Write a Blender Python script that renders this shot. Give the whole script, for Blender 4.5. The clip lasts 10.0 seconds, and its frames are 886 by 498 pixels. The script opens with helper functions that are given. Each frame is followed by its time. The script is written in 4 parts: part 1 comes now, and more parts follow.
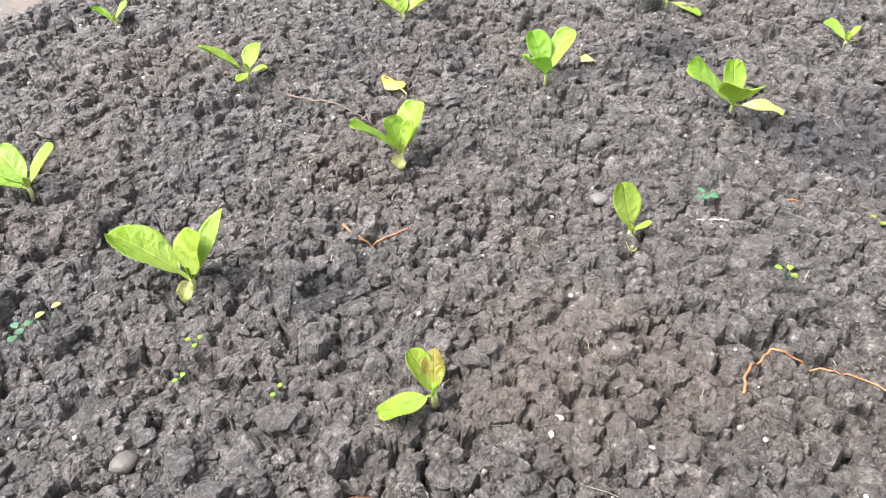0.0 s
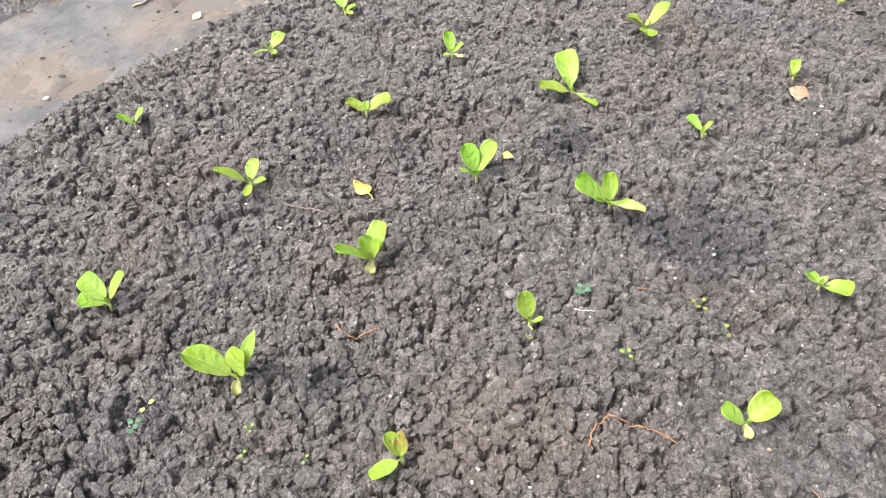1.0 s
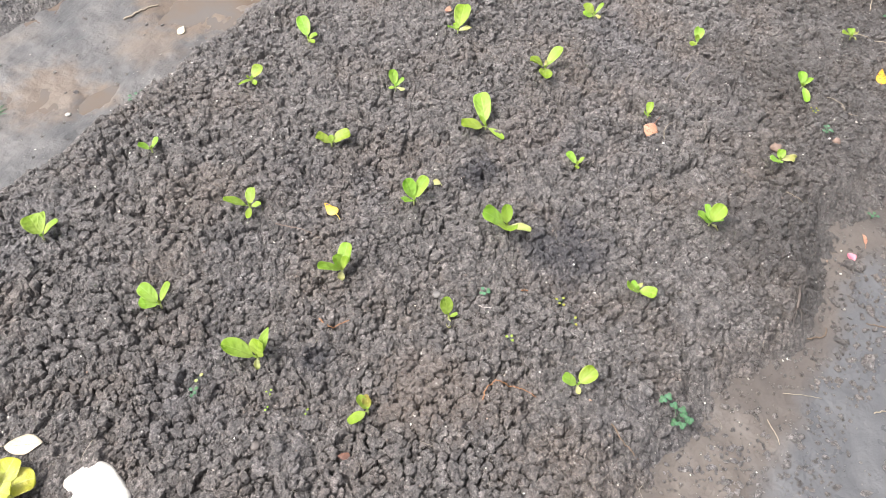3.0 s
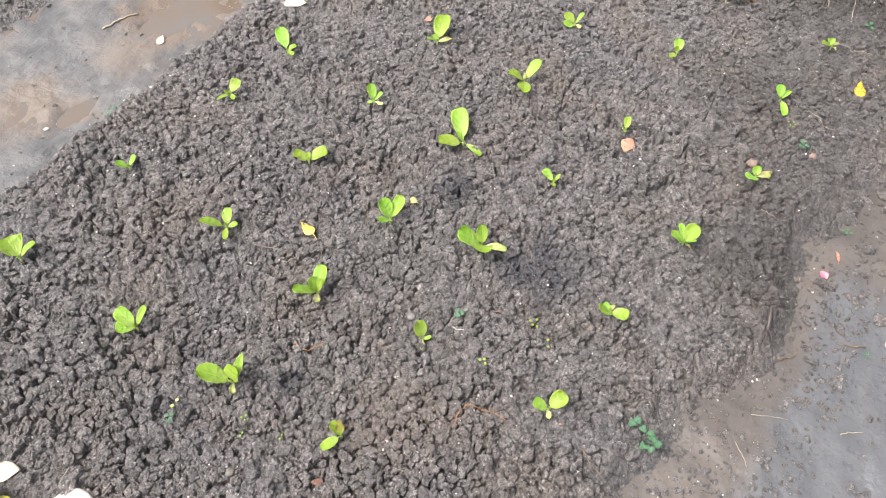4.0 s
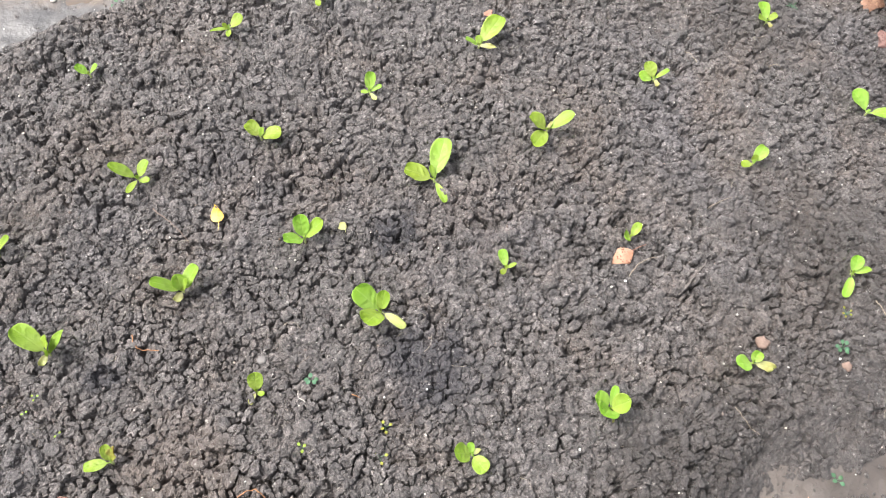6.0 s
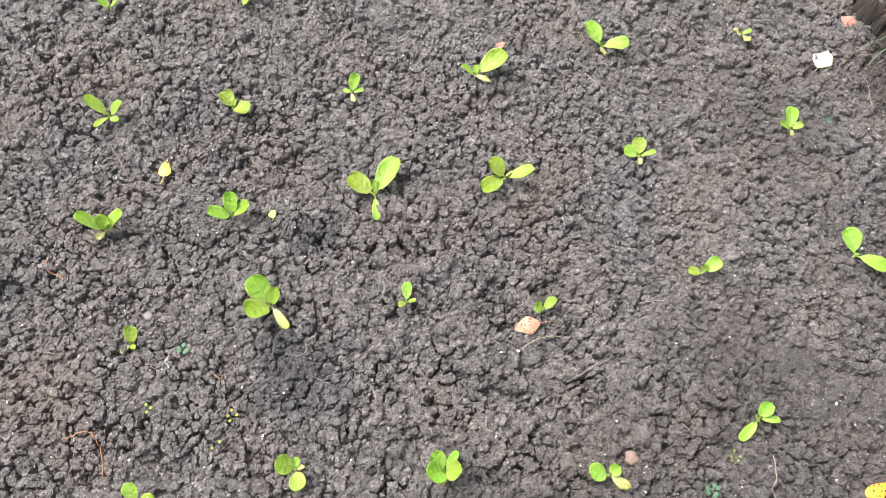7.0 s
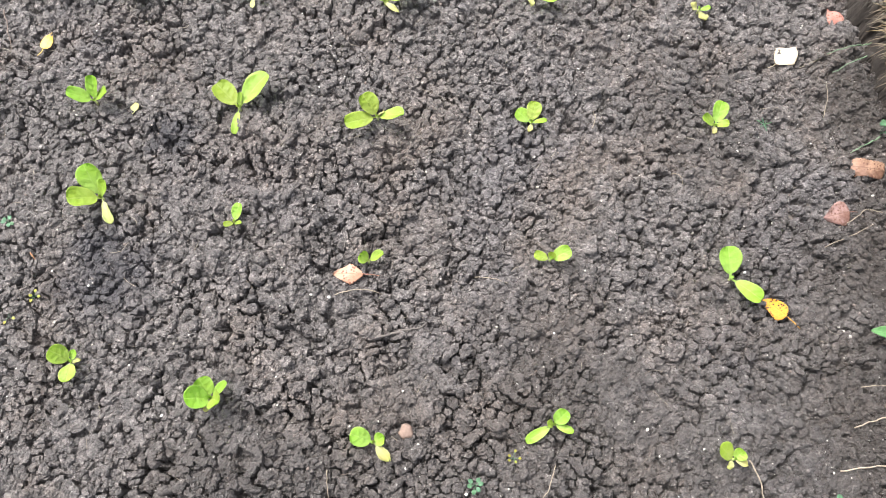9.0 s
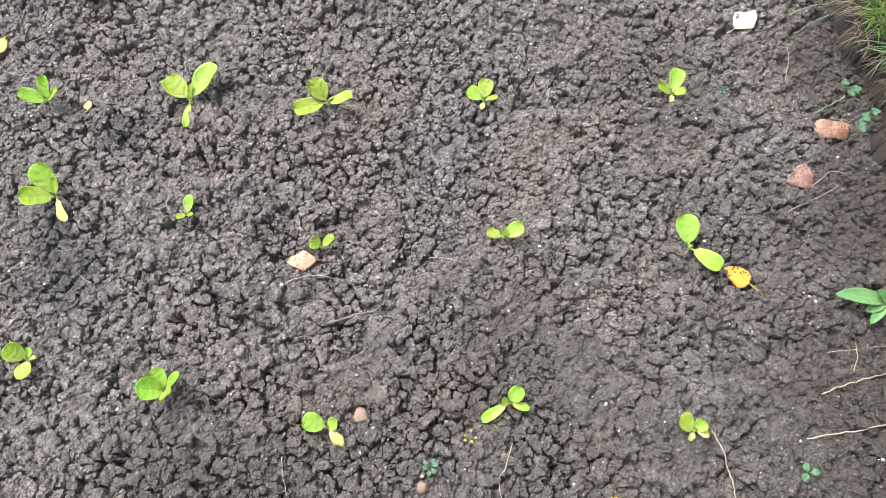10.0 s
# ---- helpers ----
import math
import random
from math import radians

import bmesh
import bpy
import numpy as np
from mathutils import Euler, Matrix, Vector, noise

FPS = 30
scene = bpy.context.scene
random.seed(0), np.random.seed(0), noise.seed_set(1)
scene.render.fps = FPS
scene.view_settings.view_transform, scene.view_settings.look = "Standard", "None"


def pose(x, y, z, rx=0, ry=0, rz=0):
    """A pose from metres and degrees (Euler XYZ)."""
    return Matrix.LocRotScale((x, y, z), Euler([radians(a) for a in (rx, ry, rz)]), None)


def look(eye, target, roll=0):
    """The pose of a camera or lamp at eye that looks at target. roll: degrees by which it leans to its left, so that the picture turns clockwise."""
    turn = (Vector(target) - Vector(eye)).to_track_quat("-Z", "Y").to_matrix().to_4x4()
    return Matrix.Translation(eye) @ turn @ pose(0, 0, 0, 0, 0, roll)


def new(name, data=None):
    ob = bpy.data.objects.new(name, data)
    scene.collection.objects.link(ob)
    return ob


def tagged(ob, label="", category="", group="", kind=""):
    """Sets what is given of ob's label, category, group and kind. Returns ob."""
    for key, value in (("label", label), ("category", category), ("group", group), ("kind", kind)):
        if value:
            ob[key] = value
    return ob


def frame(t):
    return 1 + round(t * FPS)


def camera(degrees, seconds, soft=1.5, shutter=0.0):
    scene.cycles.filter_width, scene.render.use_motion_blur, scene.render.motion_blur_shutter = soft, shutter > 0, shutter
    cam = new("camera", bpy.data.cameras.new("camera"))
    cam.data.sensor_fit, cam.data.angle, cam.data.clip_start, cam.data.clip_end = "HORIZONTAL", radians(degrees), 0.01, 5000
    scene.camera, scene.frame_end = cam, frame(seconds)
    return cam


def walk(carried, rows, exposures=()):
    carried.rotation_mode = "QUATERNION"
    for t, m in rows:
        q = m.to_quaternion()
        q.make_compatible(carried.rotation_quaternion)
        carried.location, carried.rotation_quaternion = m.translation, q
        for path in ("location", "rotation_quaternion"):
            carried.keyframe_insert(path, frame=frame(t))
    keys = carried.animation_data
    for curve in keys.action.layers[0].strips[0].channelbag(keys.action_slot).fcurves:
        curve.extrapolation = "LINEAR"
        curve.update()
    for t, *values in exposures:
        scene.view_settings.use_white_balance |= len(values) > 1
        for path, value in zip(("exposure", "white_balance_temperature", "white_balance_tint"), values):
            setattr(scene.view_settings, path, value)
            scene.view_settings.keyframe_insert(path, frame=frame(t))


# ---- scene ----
# ---------------------------------------------------------------- camera
cam = camera(61.4, 10.0, soft=0.5)
PATH = [
    (0, (-0.856, -0.395, 0.344), (0.316, 0.657, -0.889), -2.4),
    (0.3, (-0.868,-0.408,0.396), (0.277,0.634,-0.871), -3.2),
    (0.5, (-0.879, -0.421, 0.445), (0.214, 0.593, -0.888), -5.5),
    (0.7, (-0.886,-0.438,0.530), (0.204,0.511,-0.852), -5.9),
    (1, (-0.904, -0.474, 0.655), (0.204, 0.437, -0.739), -3.5),
    (1.2, (-0.929,-0.492,0.726), (0.152,0.377,-0.715), -3.2),
    (1.5, (-0.953, -0.516, 0.83), (0.113, 0.377, -0.607), -4.7),
    (1.8, (-0.981,-0.538,0.913), (0.108,0.299,-0.540), -3.4),
    (2, (-0.997, -0.547, 0.968), (0.099, 0.253, -0.501), -2.8),
    (2.5, (-1.018, -0.559, 1.052), (0.018, 0.206, -0.479), -1.0),
    (2.7, (-1.015, -0.561, 1.069), (0.01, 0.156, -0.491), 0.2),
    (3.8, (-0.972, -0.553, 1.148), (0.054, 0.037, -0.464), 3.0),
    (4, (-0.941, -0.561, 1.151), (0.045, 0.06, -0.474), 1.9),
    (4.5, (-0.796, -0.634, 1.149), (0.054, 0.084, -0.514), 1.6),
    (5, (-0.648, -0.693, 1.141), (0.095, 0.075, -0.55), 2.9),
    (5.5, (-0.523, -0.65, 1.118), (0.166, 0.139, -0.585), 3.6),
    (5.7, (-0.473, -0.614, 1.111), (0.169, 0.153, -0.621), 5.1),
    (6.8, (-0.133, -0.635, 1.138), (0.138, 0.199, -0.659), 2.3),
    (7, (-0.064, -0.671, 1.152), (0.192, 0.173, -0.643), 5.3),
    (7.2, (-0.020,-0.684,1.156), (0.217,0.161,-0.641), 5.2),
    (7.5, (0.048, -0.665, 1.156), (0.313, 0.137, -0.657), 6.0),
    (8, (0.087, -0.622, 1.16), (0.446, 0.137, -0.656), 11.6),
    (8.2, (0.096,-0.615,1.154), (0.410,0.143,-0.670), 11.4),
    (8.5, (0.164, -0.616, 1.139), (0.358, 0.115, -0.713), 8.7),
    (8.8, (0.266,-0.649,1.118), (0.333,0.049,-0.755), 5.1),
    (9, (0.355, -0.664, 1.11), (0.354, 0.04, -0.761), 1.8),
    (9.2, (0.402,-0.671,1.118), (0.385,0.036,-0.753), 1.0),
    (9.5, (0.44, -0.686, 1.106), (0.384, 0.015, -0.766), -3.5),
    (10, (0.464, -0.685, 1.087), (0.403, 0.017, -0.784), -5.4),
]
EXPOSURES = [(0.0, 1.56), (1.0, 1.45), (2.5, 1.27), (5.0, 1.29), (8.0, 1.42), (10.0, 1.46)]
walk(cam, [(t, look(eye, target, roll)) for t, eye, target, roll in PATH], EXPOSURES)

# ---------------------------------------------------------------- overcast daylight
world = bpy.data.worlds.new("overcast_sky")
scene.world = world
world.use_nodes = True
wn, wl = world.node_tree.nodes, world.node_tree.links
sky = wn.new("ShaderNodeTexSky")
sky.sky_type = "NISHITA"
sky.sun_disc = False
sky.sun_elevation, sky.sun_rotation = radians(57), radians(-49)
sky.air_density, sky.dust_density, sky.ozone_density = 1.0, 6.0, 1.0
pale = wn.new("ShaderNodeHueSaturation")
pale.inputs["Saturation"].default_value = 0.35
wl.new(sky.outputs[0], pale.inputs["Color"])
wl.new(pale.outputs[0], wn["Background"].inputs[0])
wn["Background"].inputs[1].default_value = 0.145

sun_data = bpy.data.lights.new("sun", "SUN")
sun_data.energy, sun_data.angle, sun_data.color = 1.6, radians(28), (1.0, 0.985, 0.965)
sun = new("sun", sun_data)
sun.matrix_world = look((-1.2, 1.05, 2.5), (0, 0, 0))


# ---------------------------------------------------------------- materials
def material(name):
    m = bpy.data.materials.new(name)
    m.use_nodes = True
    return m, m.node_tree.nodes, m.node_tree.links, m.node_tree.nodes["Principled BSDF"]


def coords(n, l, kind="Object", scale=(1, 1, 1)):
    c, mp = n.new("ShaderNodeTexCoord"), n.new("ShaderNodeMapping")
    mp.inputs["Scale"].default_value = scale
    l.new(c.outputs[kind], mp.inputs[0])
    return mp.outputs[0]


def noise_tex(n, l, vec, scale, detail=4.0, rough=0.55):
    t = n.new("ShaderNodeTexNoise")
    t.inputs["Scale"].default_value, t.inputs["Detail"].default_value, t.inputs["Roughness"].default_value = scale, detail, rough
    l.new(vec, t.inputs["Vector"])
    return t.outputs["Fac"]


def ramp(n, l, fac, stops):
    r = n.new("ShaderNodeValToRGB")
    while len(r.color_ramp.elements) < len(stops):
        r.color_ramp.elements.new(0.5)
    for e, (p, c) in zip(r.color_ramp.elements, stops):
        e.position, e.color = p, (*c, 1)
    l.new(fac, r.inputs[0])
    return r.outputs[0]


def mix(n, l, fac, a, b, mode="MIX"):
    x = n.new("ShaderNodeMix")
    x.data_type, x.blend_type = "RGBA", mode
    for sock, v in ((x.inputs[0], fac), (x.inputs[6], a), (x.inputs[7], b)):
        if isinstance(v, (int, float)):
            sock.default_value = v
        elif isinstance(v, tuple):
            sock.default_value = (*v, 1)
        else:
            l.new(v, sock)
    return x.outputs[2]


def math_node(n, l, op, a, b=0.0, c=None):
    x = n.new("ShaderNodeMath")
    x.operation = op
    for sock, v in zip(x.inputs, (a, b) if c is None else (a, b, c)):
        if isinstance(v, (int, float)):
            sock.default_value = v
        else:
            l.new(v, sock)
    return x.outputs[0]


def span(n, l, fac, lo, hi, a=0.0, b=1.0):
    x = n.new("ShaderNodeMapRange")
    x.interpolation_type = "SMOOTHSTEP"
    for k, v in zip((1, 2, 3, 4), (lo, hi, a, b)):
        x.inputs[k].default_value = v
    l.new(fac, x.inputs[0])
    return x.outputs[0]


def bump(n, l, p, height, strength, distance):
    b = n.new("ShaderNodeBump")
    b.inputs["Strength"].default_value, b.inputs["Distance"].default_value = strength, distance
    l.new(height, b.inputs["Height"])
    l.new(b.outputs[0], p.inputs["Normal"])


def patch(n, l, vec, centre, radius):
    """A mask of uneven outline round a point of the ground: 1 inside, 0 outside."""
    d = n.new("ShaderNodeVectorMath")
    d.operation = "DISTANCE"
    flat = n.new("ShaderNodeVectorMath")
    flat.operation = "MULTIPLY"
    flat.inputs[1].default_value = (1, 1, 0)
    l.new(vec, flat.inputs[0])
    l.new(flat.outputs[0], d.inputs[0])
    d.inputs[1].default_value = (*centre, 0)
    wob = math_node(n, l, "MULTIPLY_ADD", noise_tex(n, l, vec, 22, 5, 0.7), radius * 1.8, -radius * 0.9)
    return span(n, l, math_node(n, l, "ADD", d.outputs["Value"], wob), radius * 0.35, radius * 1.1, 1, 0)


def soil_material():
    m, n, l, p = material("damp_soil")
    v = coords(n, l)
    broad = noise_tex(n, l, v, 5, 5, 0.6)
    mid = noise_tex(n, l, v, 42, 5, 0.62)
    fine = noise_tex(n, l, v, 260, 5, 0.8)
    col = ramp(n, l, mid, [(0.28, (0.070, 0.062, 0.060)), (0.5, (0.142, 0.127, 0.121)), (0.72, (0.235, 0.211, 0.202))])
    col = mix(n, l, span(n, l, broad, 0.45, 0.68), col, mix(n, l, 0.55, col, (0.165, 0.130, 0.108)))
    col = mix(n, l, span(n, l, noise_tex(n, l, v, 3.1, 4, 0.6), 0.52, 0.66, 0, 0.45), col, mix(n, l, 1.0, col, (0.90, 0.93, 1.02), "MULTIPLY"))
    grain = ramp(n, l, fine, [(0.3, (0.62, 0.61, 0.61)), (0.52, (1, 1, 1)), (0.74, (1.40, 1.39, 1.38))])
    col = mix(n, l, 1.0, col, grain, "MULTIPLY")
    # granules of two sizes, each of its own tone
    relief = math_node(n, l, "MULTIPLY", noise_tex(n, l, v, 150, 7, 0.72), 2.2)
    for size, tone, amount in ((210, 0.75, 0.55), (620, 0.85, 0.40)):
        g = n.new("ShaderNodeTexVoronoi")
        g.inputs["Scale"].default_value = size
        l.new(v, g.inputs["Vector"])
        gs = n.new("ShaderNodeSeparateColor")
        l.new(g.outputs["Color"], gs.inputs[0])
        k = math_node(n, l, "MULTIPLY_ADD", math_node(n, l, "POWER", gs.outputs[0], 1.6), tone, 1 - 0.40 * tone)
        both = n.new("ShaderNodeCombineColor")
        for q in range(3):
            l.new(k, both.inputs[q])
        col = mix(n, l, 1.0, col, both.outputs[0], "MULTIPLY")
        d2 = math_node(n, l, "MULTIPLY", g.outputs["Distance"], g.outputs["Distance"])
        relief = math_node(n, l, "ADD", relief, math_node(n, l, "MULTIPLY", math_node(n, l, "SUBTRACT", 1.0, d2), amount))
    # charcoal-dark wet stains, and one reddish patch
    for c, r in (((-0.175, -0.292), 0.10), ((-0.108, -0.060), 0.055), ((-0.62, -0.06), 0.035)):
        col = mix(n, l, math_node(n, l, "MULTIPLY", patch(n, l, v, c, r), 0.66), col, (0.034, 0.033, 0.042))
    col = mix(n, l, math_node(n, l, "MULTIPLY", patch(n, l, v, (-0.56, -0.25), 0.11), 0.40), col, (0.185, 0.138, 0.108))
    # damp soil by the bank, with the bank's shade painted into its colour
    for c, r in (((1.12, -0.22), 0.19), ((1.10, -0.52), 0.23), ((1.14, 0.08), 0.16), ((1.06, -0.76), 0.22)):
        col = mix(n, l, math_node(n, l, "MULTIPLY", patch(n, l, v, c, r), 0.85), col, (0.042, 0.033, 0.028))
    # weaker dark brown patches over the bed's east half and southern rim
    for c, r in (((0.96, -0.36), 0.24), ((0.93, -0.66), 0.22), ((0.80, 0.02), 0.16), ((0.10, -0.62), 0.15), ((0.52, -0.42), 0.16), ((0.62, -0.60), 0.26), ((0.30, -0.66), 0.24), ((0.02, -0.68), 0.16), ((1.22, 0.05), 0.25)):
        col = mix(n, l, math_node(n, l, "MULTIPLY", patch(n, l, v, c, r), 0.48), col, (0.058, 0.049, 0.044))
    # pale grit
    grit = n.new("ShaderNodeTexVoronoi")
    grit.inputs["Scale"].default_value = 210
    l.new(v, grit.inputs["Vector"])
    sep = n.new("ShaderNodeSeparateColor")
    l.new(grit.outputs["Color"], sep.inputs[0])
    spot = math_node(n, l, "MULTIPLY", span(n, l, grit.outputs["Distance"], 0.20, 0.30, 1, 0), math_node(n, l, "GREATER_THAN", sep.outputs[0], 0.965))
    col = mix(n, l, spot, col, (0.42, 0.40, 0.37))
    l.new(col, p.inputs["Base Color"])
    l.new(span(n, l, noise_tex(n, l, v, 75, 4, 0.6), 0.3, 0.7, 0.19, 0.54), p.inputs["Roughness"])
    p.inputs["Specular IOR Level"].default_value = 0.85
    bump(n, l, p, relief, 1.0, 0.0036)
    return m


def mix_value(n, l, fac, a, b):
    """a where fac is 0, b where it is 1."""
    return math_node(n, l, "MULTIPLY_ADD", fac, math_node(n, l, "SUBTRACT", b, a), a)


def mud_material():
    m, n, l, p = material("wet_mud")
    v = coords(n, l)
    a = noise_tex(n, l, v, 6, 5, 0.6)
    b = noise_tex(n, l, v, 38, 5, 0.6)
    c = noise_tex(n, l, v, 260, 4, 0.65)
    col = ramp(n, l, a, [(0.32, (0.066, 0.065, 0.066)), (0.50, (0.106, 0.100, 0.098)), (0.68, (0.145, 0.127, 0.113))])
    col = mix(n, l, 1.0, col, ramp(n, l, b, [(0.3, (0.72, 0.71, 0.7)), (0.5, (1, 1, 1)), (0.7, (1.18, 1.16, 1.14))]), "MULTIPLY")
    col = mix(n, l, 1.0, col, ramp(n, l, c, [(0.3, (0.84, 0.84, 0.84)), (0.7, (1.12, 1.12, 1.12))]), "MULTIPLY")
    # brown silt where water stands
    for at, r, k in (((0.03, 0.86), 0.15, 0.75), ((-0.42, 0.89), 0.10, 0.6), ((-0.17, 0.82), 0.08, 0.4), ((-0.36, 0.785), 0.045, 0.5)):
        col = mix(n, l, math_node(n, l, "MULTIPLY", patch(n, l, v, at, r * 1.25), k), col, (0.158, 0.112, 0.078))
    # brown trodden soil along the bed's foot, then grey wet mud further south
    xyz = n.new("ShaderNodeSeparateXYZ")
    l.new(v, xyz.inputs[0])
    sway = math_node(n, l, "MULTIPLY_ADD", noise_tex(n, l, v, 9, 5, 0.65), 0.14, -0.07)
    ys = math_node(n, l, "ADD", xyz.outputs[1], sway)
    foot = math_node(n, l, "MULTIPLY", span(n, l, ys, -0.2, 0.2, 1, 0), span(n, l, ys, -2.0, -1.1))
    foot = math_node(n, l, "MULTIPLY", foot, span(n, l, math_node(n, l, "ABSOLUTE", xyz.outputs[0]), 1.0, 2.2, 1, 0))
    col = mix(n, l, foot, col, mix(n, l, 0.65, col, (0.092, 0.073, 0.060)))
    wet = math_node(n, l, "MULTIPLY", span(n, l, ys, -0.80, -0.74, 1, 0), span(n, l, math_node(n, l, "ADD", xyz.outputs[0], sway), 0.10, 0.26, 1, 0))
    wet = math_node(n, l, "MULTIPLY", wet, math_node(n, l, "MULTIPLY", span(n, l, ys, -2.0, -1.2), span(n, l, xyz.outputs[0], -1.8, -0.9)))
    col = mix(n, l, wet, col, mix(n, l, 0.7, mix(n, l, 1.0, col, (0.80, 0.86, 0.95), "MULTIPLY"), (0.098, 0.100, 0.106)))
    l.new(col, p.inputs["Base Color"])
    film = span(n, l, noise_tex(n, l, v, 11, 4, 0.6), 0.38, 0.60, 0.20, 0.55)
    l.new(mix_value(n, l, wet, span(n, l, a, 0.36, 0.62, 0.30, 0.58), film), p.inputs["Roughness"])
    p.inputs["Specular IOR Level"].default_value = 0.5
    bump(n, l, p, math_node(n, l, "ADD", math_node(n, l, "MULTIPLY", b, 1.6), math_node(n, l, "MULTIPLY", c, 0.14)), 0.7, 0.0045)
    return m


def water_material(name, stops):
    m, n, l, p = material(name)
    v = coords(n, l)
    col = ramp(n, l, noise_tex(n, l, v, 7, 5, 0.6), stops)
    l.new(col, p.inputs["Base Color"])
    p.inputs["Roughness"].default_value = 0.16
    p.inputs["IOR"].default_value = 1.33
    bump(n, l, p, noise_tex(n, l, v, 60, 2, 0.5), 0.10, 0.001)
    return m


def leaf_material(name, base, vein, tip, spots=None, gloss=0.38, through_light=0.35):
    """A leaf: colour along its length and by patches, paler ribs, side veins as relief, light passing through."""
    m, n, l, p = material(name)
    uv = coords(n, l, "UV")
    ob = coords(n, l)
    sep = n.new("ShaderNodeSeparateXYZ")
    l.new(uv, sep.inputs[0])
    u, w = sep.outputs[0], math_node(n, l, "ABSOLUTE", math_node(n, l, "SUBTRACT", sep.outputs[1], 0.5))
    info = n.new("ShaderNodeObjectInfo")
    col = mix(n, l, span(n, l, u, 0.15, 1.0), vein, base)
    col = mix(n, l, span(n, l, noise_tex(n, l, ob, 60, 4, 0.6), 0.42, 0.7, 0, 0.7), col, tip)
    rib = span(n, l, w, 0.012, 0.05, 1, 0)
    side = n.new("ShaderNodeTexWave")
    side.inputs["Scale"].default_value, side.inputs["Distortion"].default_value = 1.9, 1.2
    slant = n.new("ShaderNodeCombineXYZ")
    l.new(math_node(n, l, "MULTIPLY_ADD", w, -0.45, u), slant.inputs[0])
    l.new(slant.outputs[0], side.inputs["Vector"])
    sv = span(n, l, side.outputs["Fac"], 0.80, 1.0)
    col = mix(n, l, math_node(n, l, "MULTIPLY", rib, 0.5), col, vein)
    col = mix(n, l, math_node(n, l, "MULTIPLY", sv, 0.06), col, vein)
    if not spots:
        col = mix(n, l, span(n, l, w, 0.40, 0.49, 0, 0.5), col, vein)  # paler rim
    hs = n.new("ShaderNodeHueSaturation")
    l.new(math_node(n, l, "MULTIPLY_ADD", info.outputs["Random"], 0.035, 0.483), hs.inputs["Hue"])
    l.new(math_node(n, l, "MULTIPLY_ADD", info.outputs["Random"], 0.30, 0.98), hs.inputs["Value"])
    pick = span(n, l, math_node(n, l, "FRACT", math_node(n, l, "MULTIPLY", info.outputs["Random"], 7.31)), 0.45, 1.0, 0, 0.42)
    l.new(mix(n, l, pick, col, mix(n, l, 0.5, col, vein)), hs.inputs["Color"])
    col = hs.outputs[0]
    if spots:
        sp = n.new("ShaderNodeTexVoronoi")
        sp.inputs["Scale"].default_value = 210
        l.new(ob, sp.inputs["Vector"])
        fleck = math_node(n, l, "MULTIPLY", span(n, l, sp.outputs["Distance"], 0.25, 0.42, 1, 0), span(n, l, noise_tex(n, l, ob, 55, 2, 0.5), 0.44, 0.54))
        col = mix(n, l, fleck, col, spots)
    l.new(col, p.inputs["Base Color"])
    l.new(span(n, l, noise_tex(n, l, ob, 140, 3, 0.6), 0.3, 0.7, gloss - 0.08, gloss + 0.14), p.inputs["Roughness"])
    h = math_node(n, l, "ADD", math_node(n, l, "MULTIPLY", math_node(n, l, "ADD", rib, math_node(n, l, "MULTIPLY", sv, 0.3)), -0.35), math_node(n, l, "MULTIPLY", noise_tex(n, l, ob, 190, 3, 0.55), 1.5))
    bump(n, l, p, h, 0.8, 0.0016)
    tr, ms = n.new("ShaderNodeBsdfTranslucent"), n.new("ShaderNodeMixShader")
    l.new(col, tr.inputs["Color"])
    ms.inputs[0].default_value = through_light
    l.new(p.outputs[0], ms.inputs[1])
    l.new(tr.outputs[0], ms.inputs[2])
    l.new(ms.outputs[0], n["Material Output"].inputs["Surface"])
    return m


def plain_material(name, a, b, scale=80, rough=0.6, relief=0.001):
    m, n, l, p = material(name)
    v = coords(n, l)
    f = noise_tex(n, l, v, scale, 5, 0.65)
    l.new(ramp(n, l, f, [(0.32, a), (0.68, b)]), p.inputs["Base Color"])
    p.inputs["Roughness"].default_value = rough
    bump(n, l, p, noise_tex(n, l, v, scale * 3, 4, 0.6), 0.6, relief)
    return m


def island_material(name, stops, rough=0.55, through_light=0.0):
    """One colour to each blade, crumb or bit of a joined mesh."""
    m, n, l, p = material(name)
    g = n.new("ShaderNodeNewGeometry")
    col = ramp(n, l, g.outputs["Random Per Island"], stops)
    v = coords(n, l)
    col = mix(n, l, 1.0, col, ramp(n, l, noise_tex(n, l, v, 220, 4, 0.6), [(0.3, (0.75, 0.75, 0.75)), (0.7, (1.2, 1.2, 1.2))]), "MULTIPLY")
    l.new(col, p.inputs["Base Color"])
    p.inputs["Roughness"].default_value = rough
    bump(n, l, p, noise_tex(n, l, v, 500, 3, 0.6), 0.7, 0.0012)
    if through_light:
        tr, ms = n.new("ShaderNodeBsdfTranslucent"), n.new("ShaderNodeMixShader")
        l.new(col, tr.inputs["Color"])
        ms.inputs[0].default_value = through_light
        l.new(p.outputs[0], ms.inputs[1])
        l.new(tr.outputs[0], ms.inputs[2])
        l.new(ms.outputs[0], n["Material Output"].inputs["Surface"])
    return m


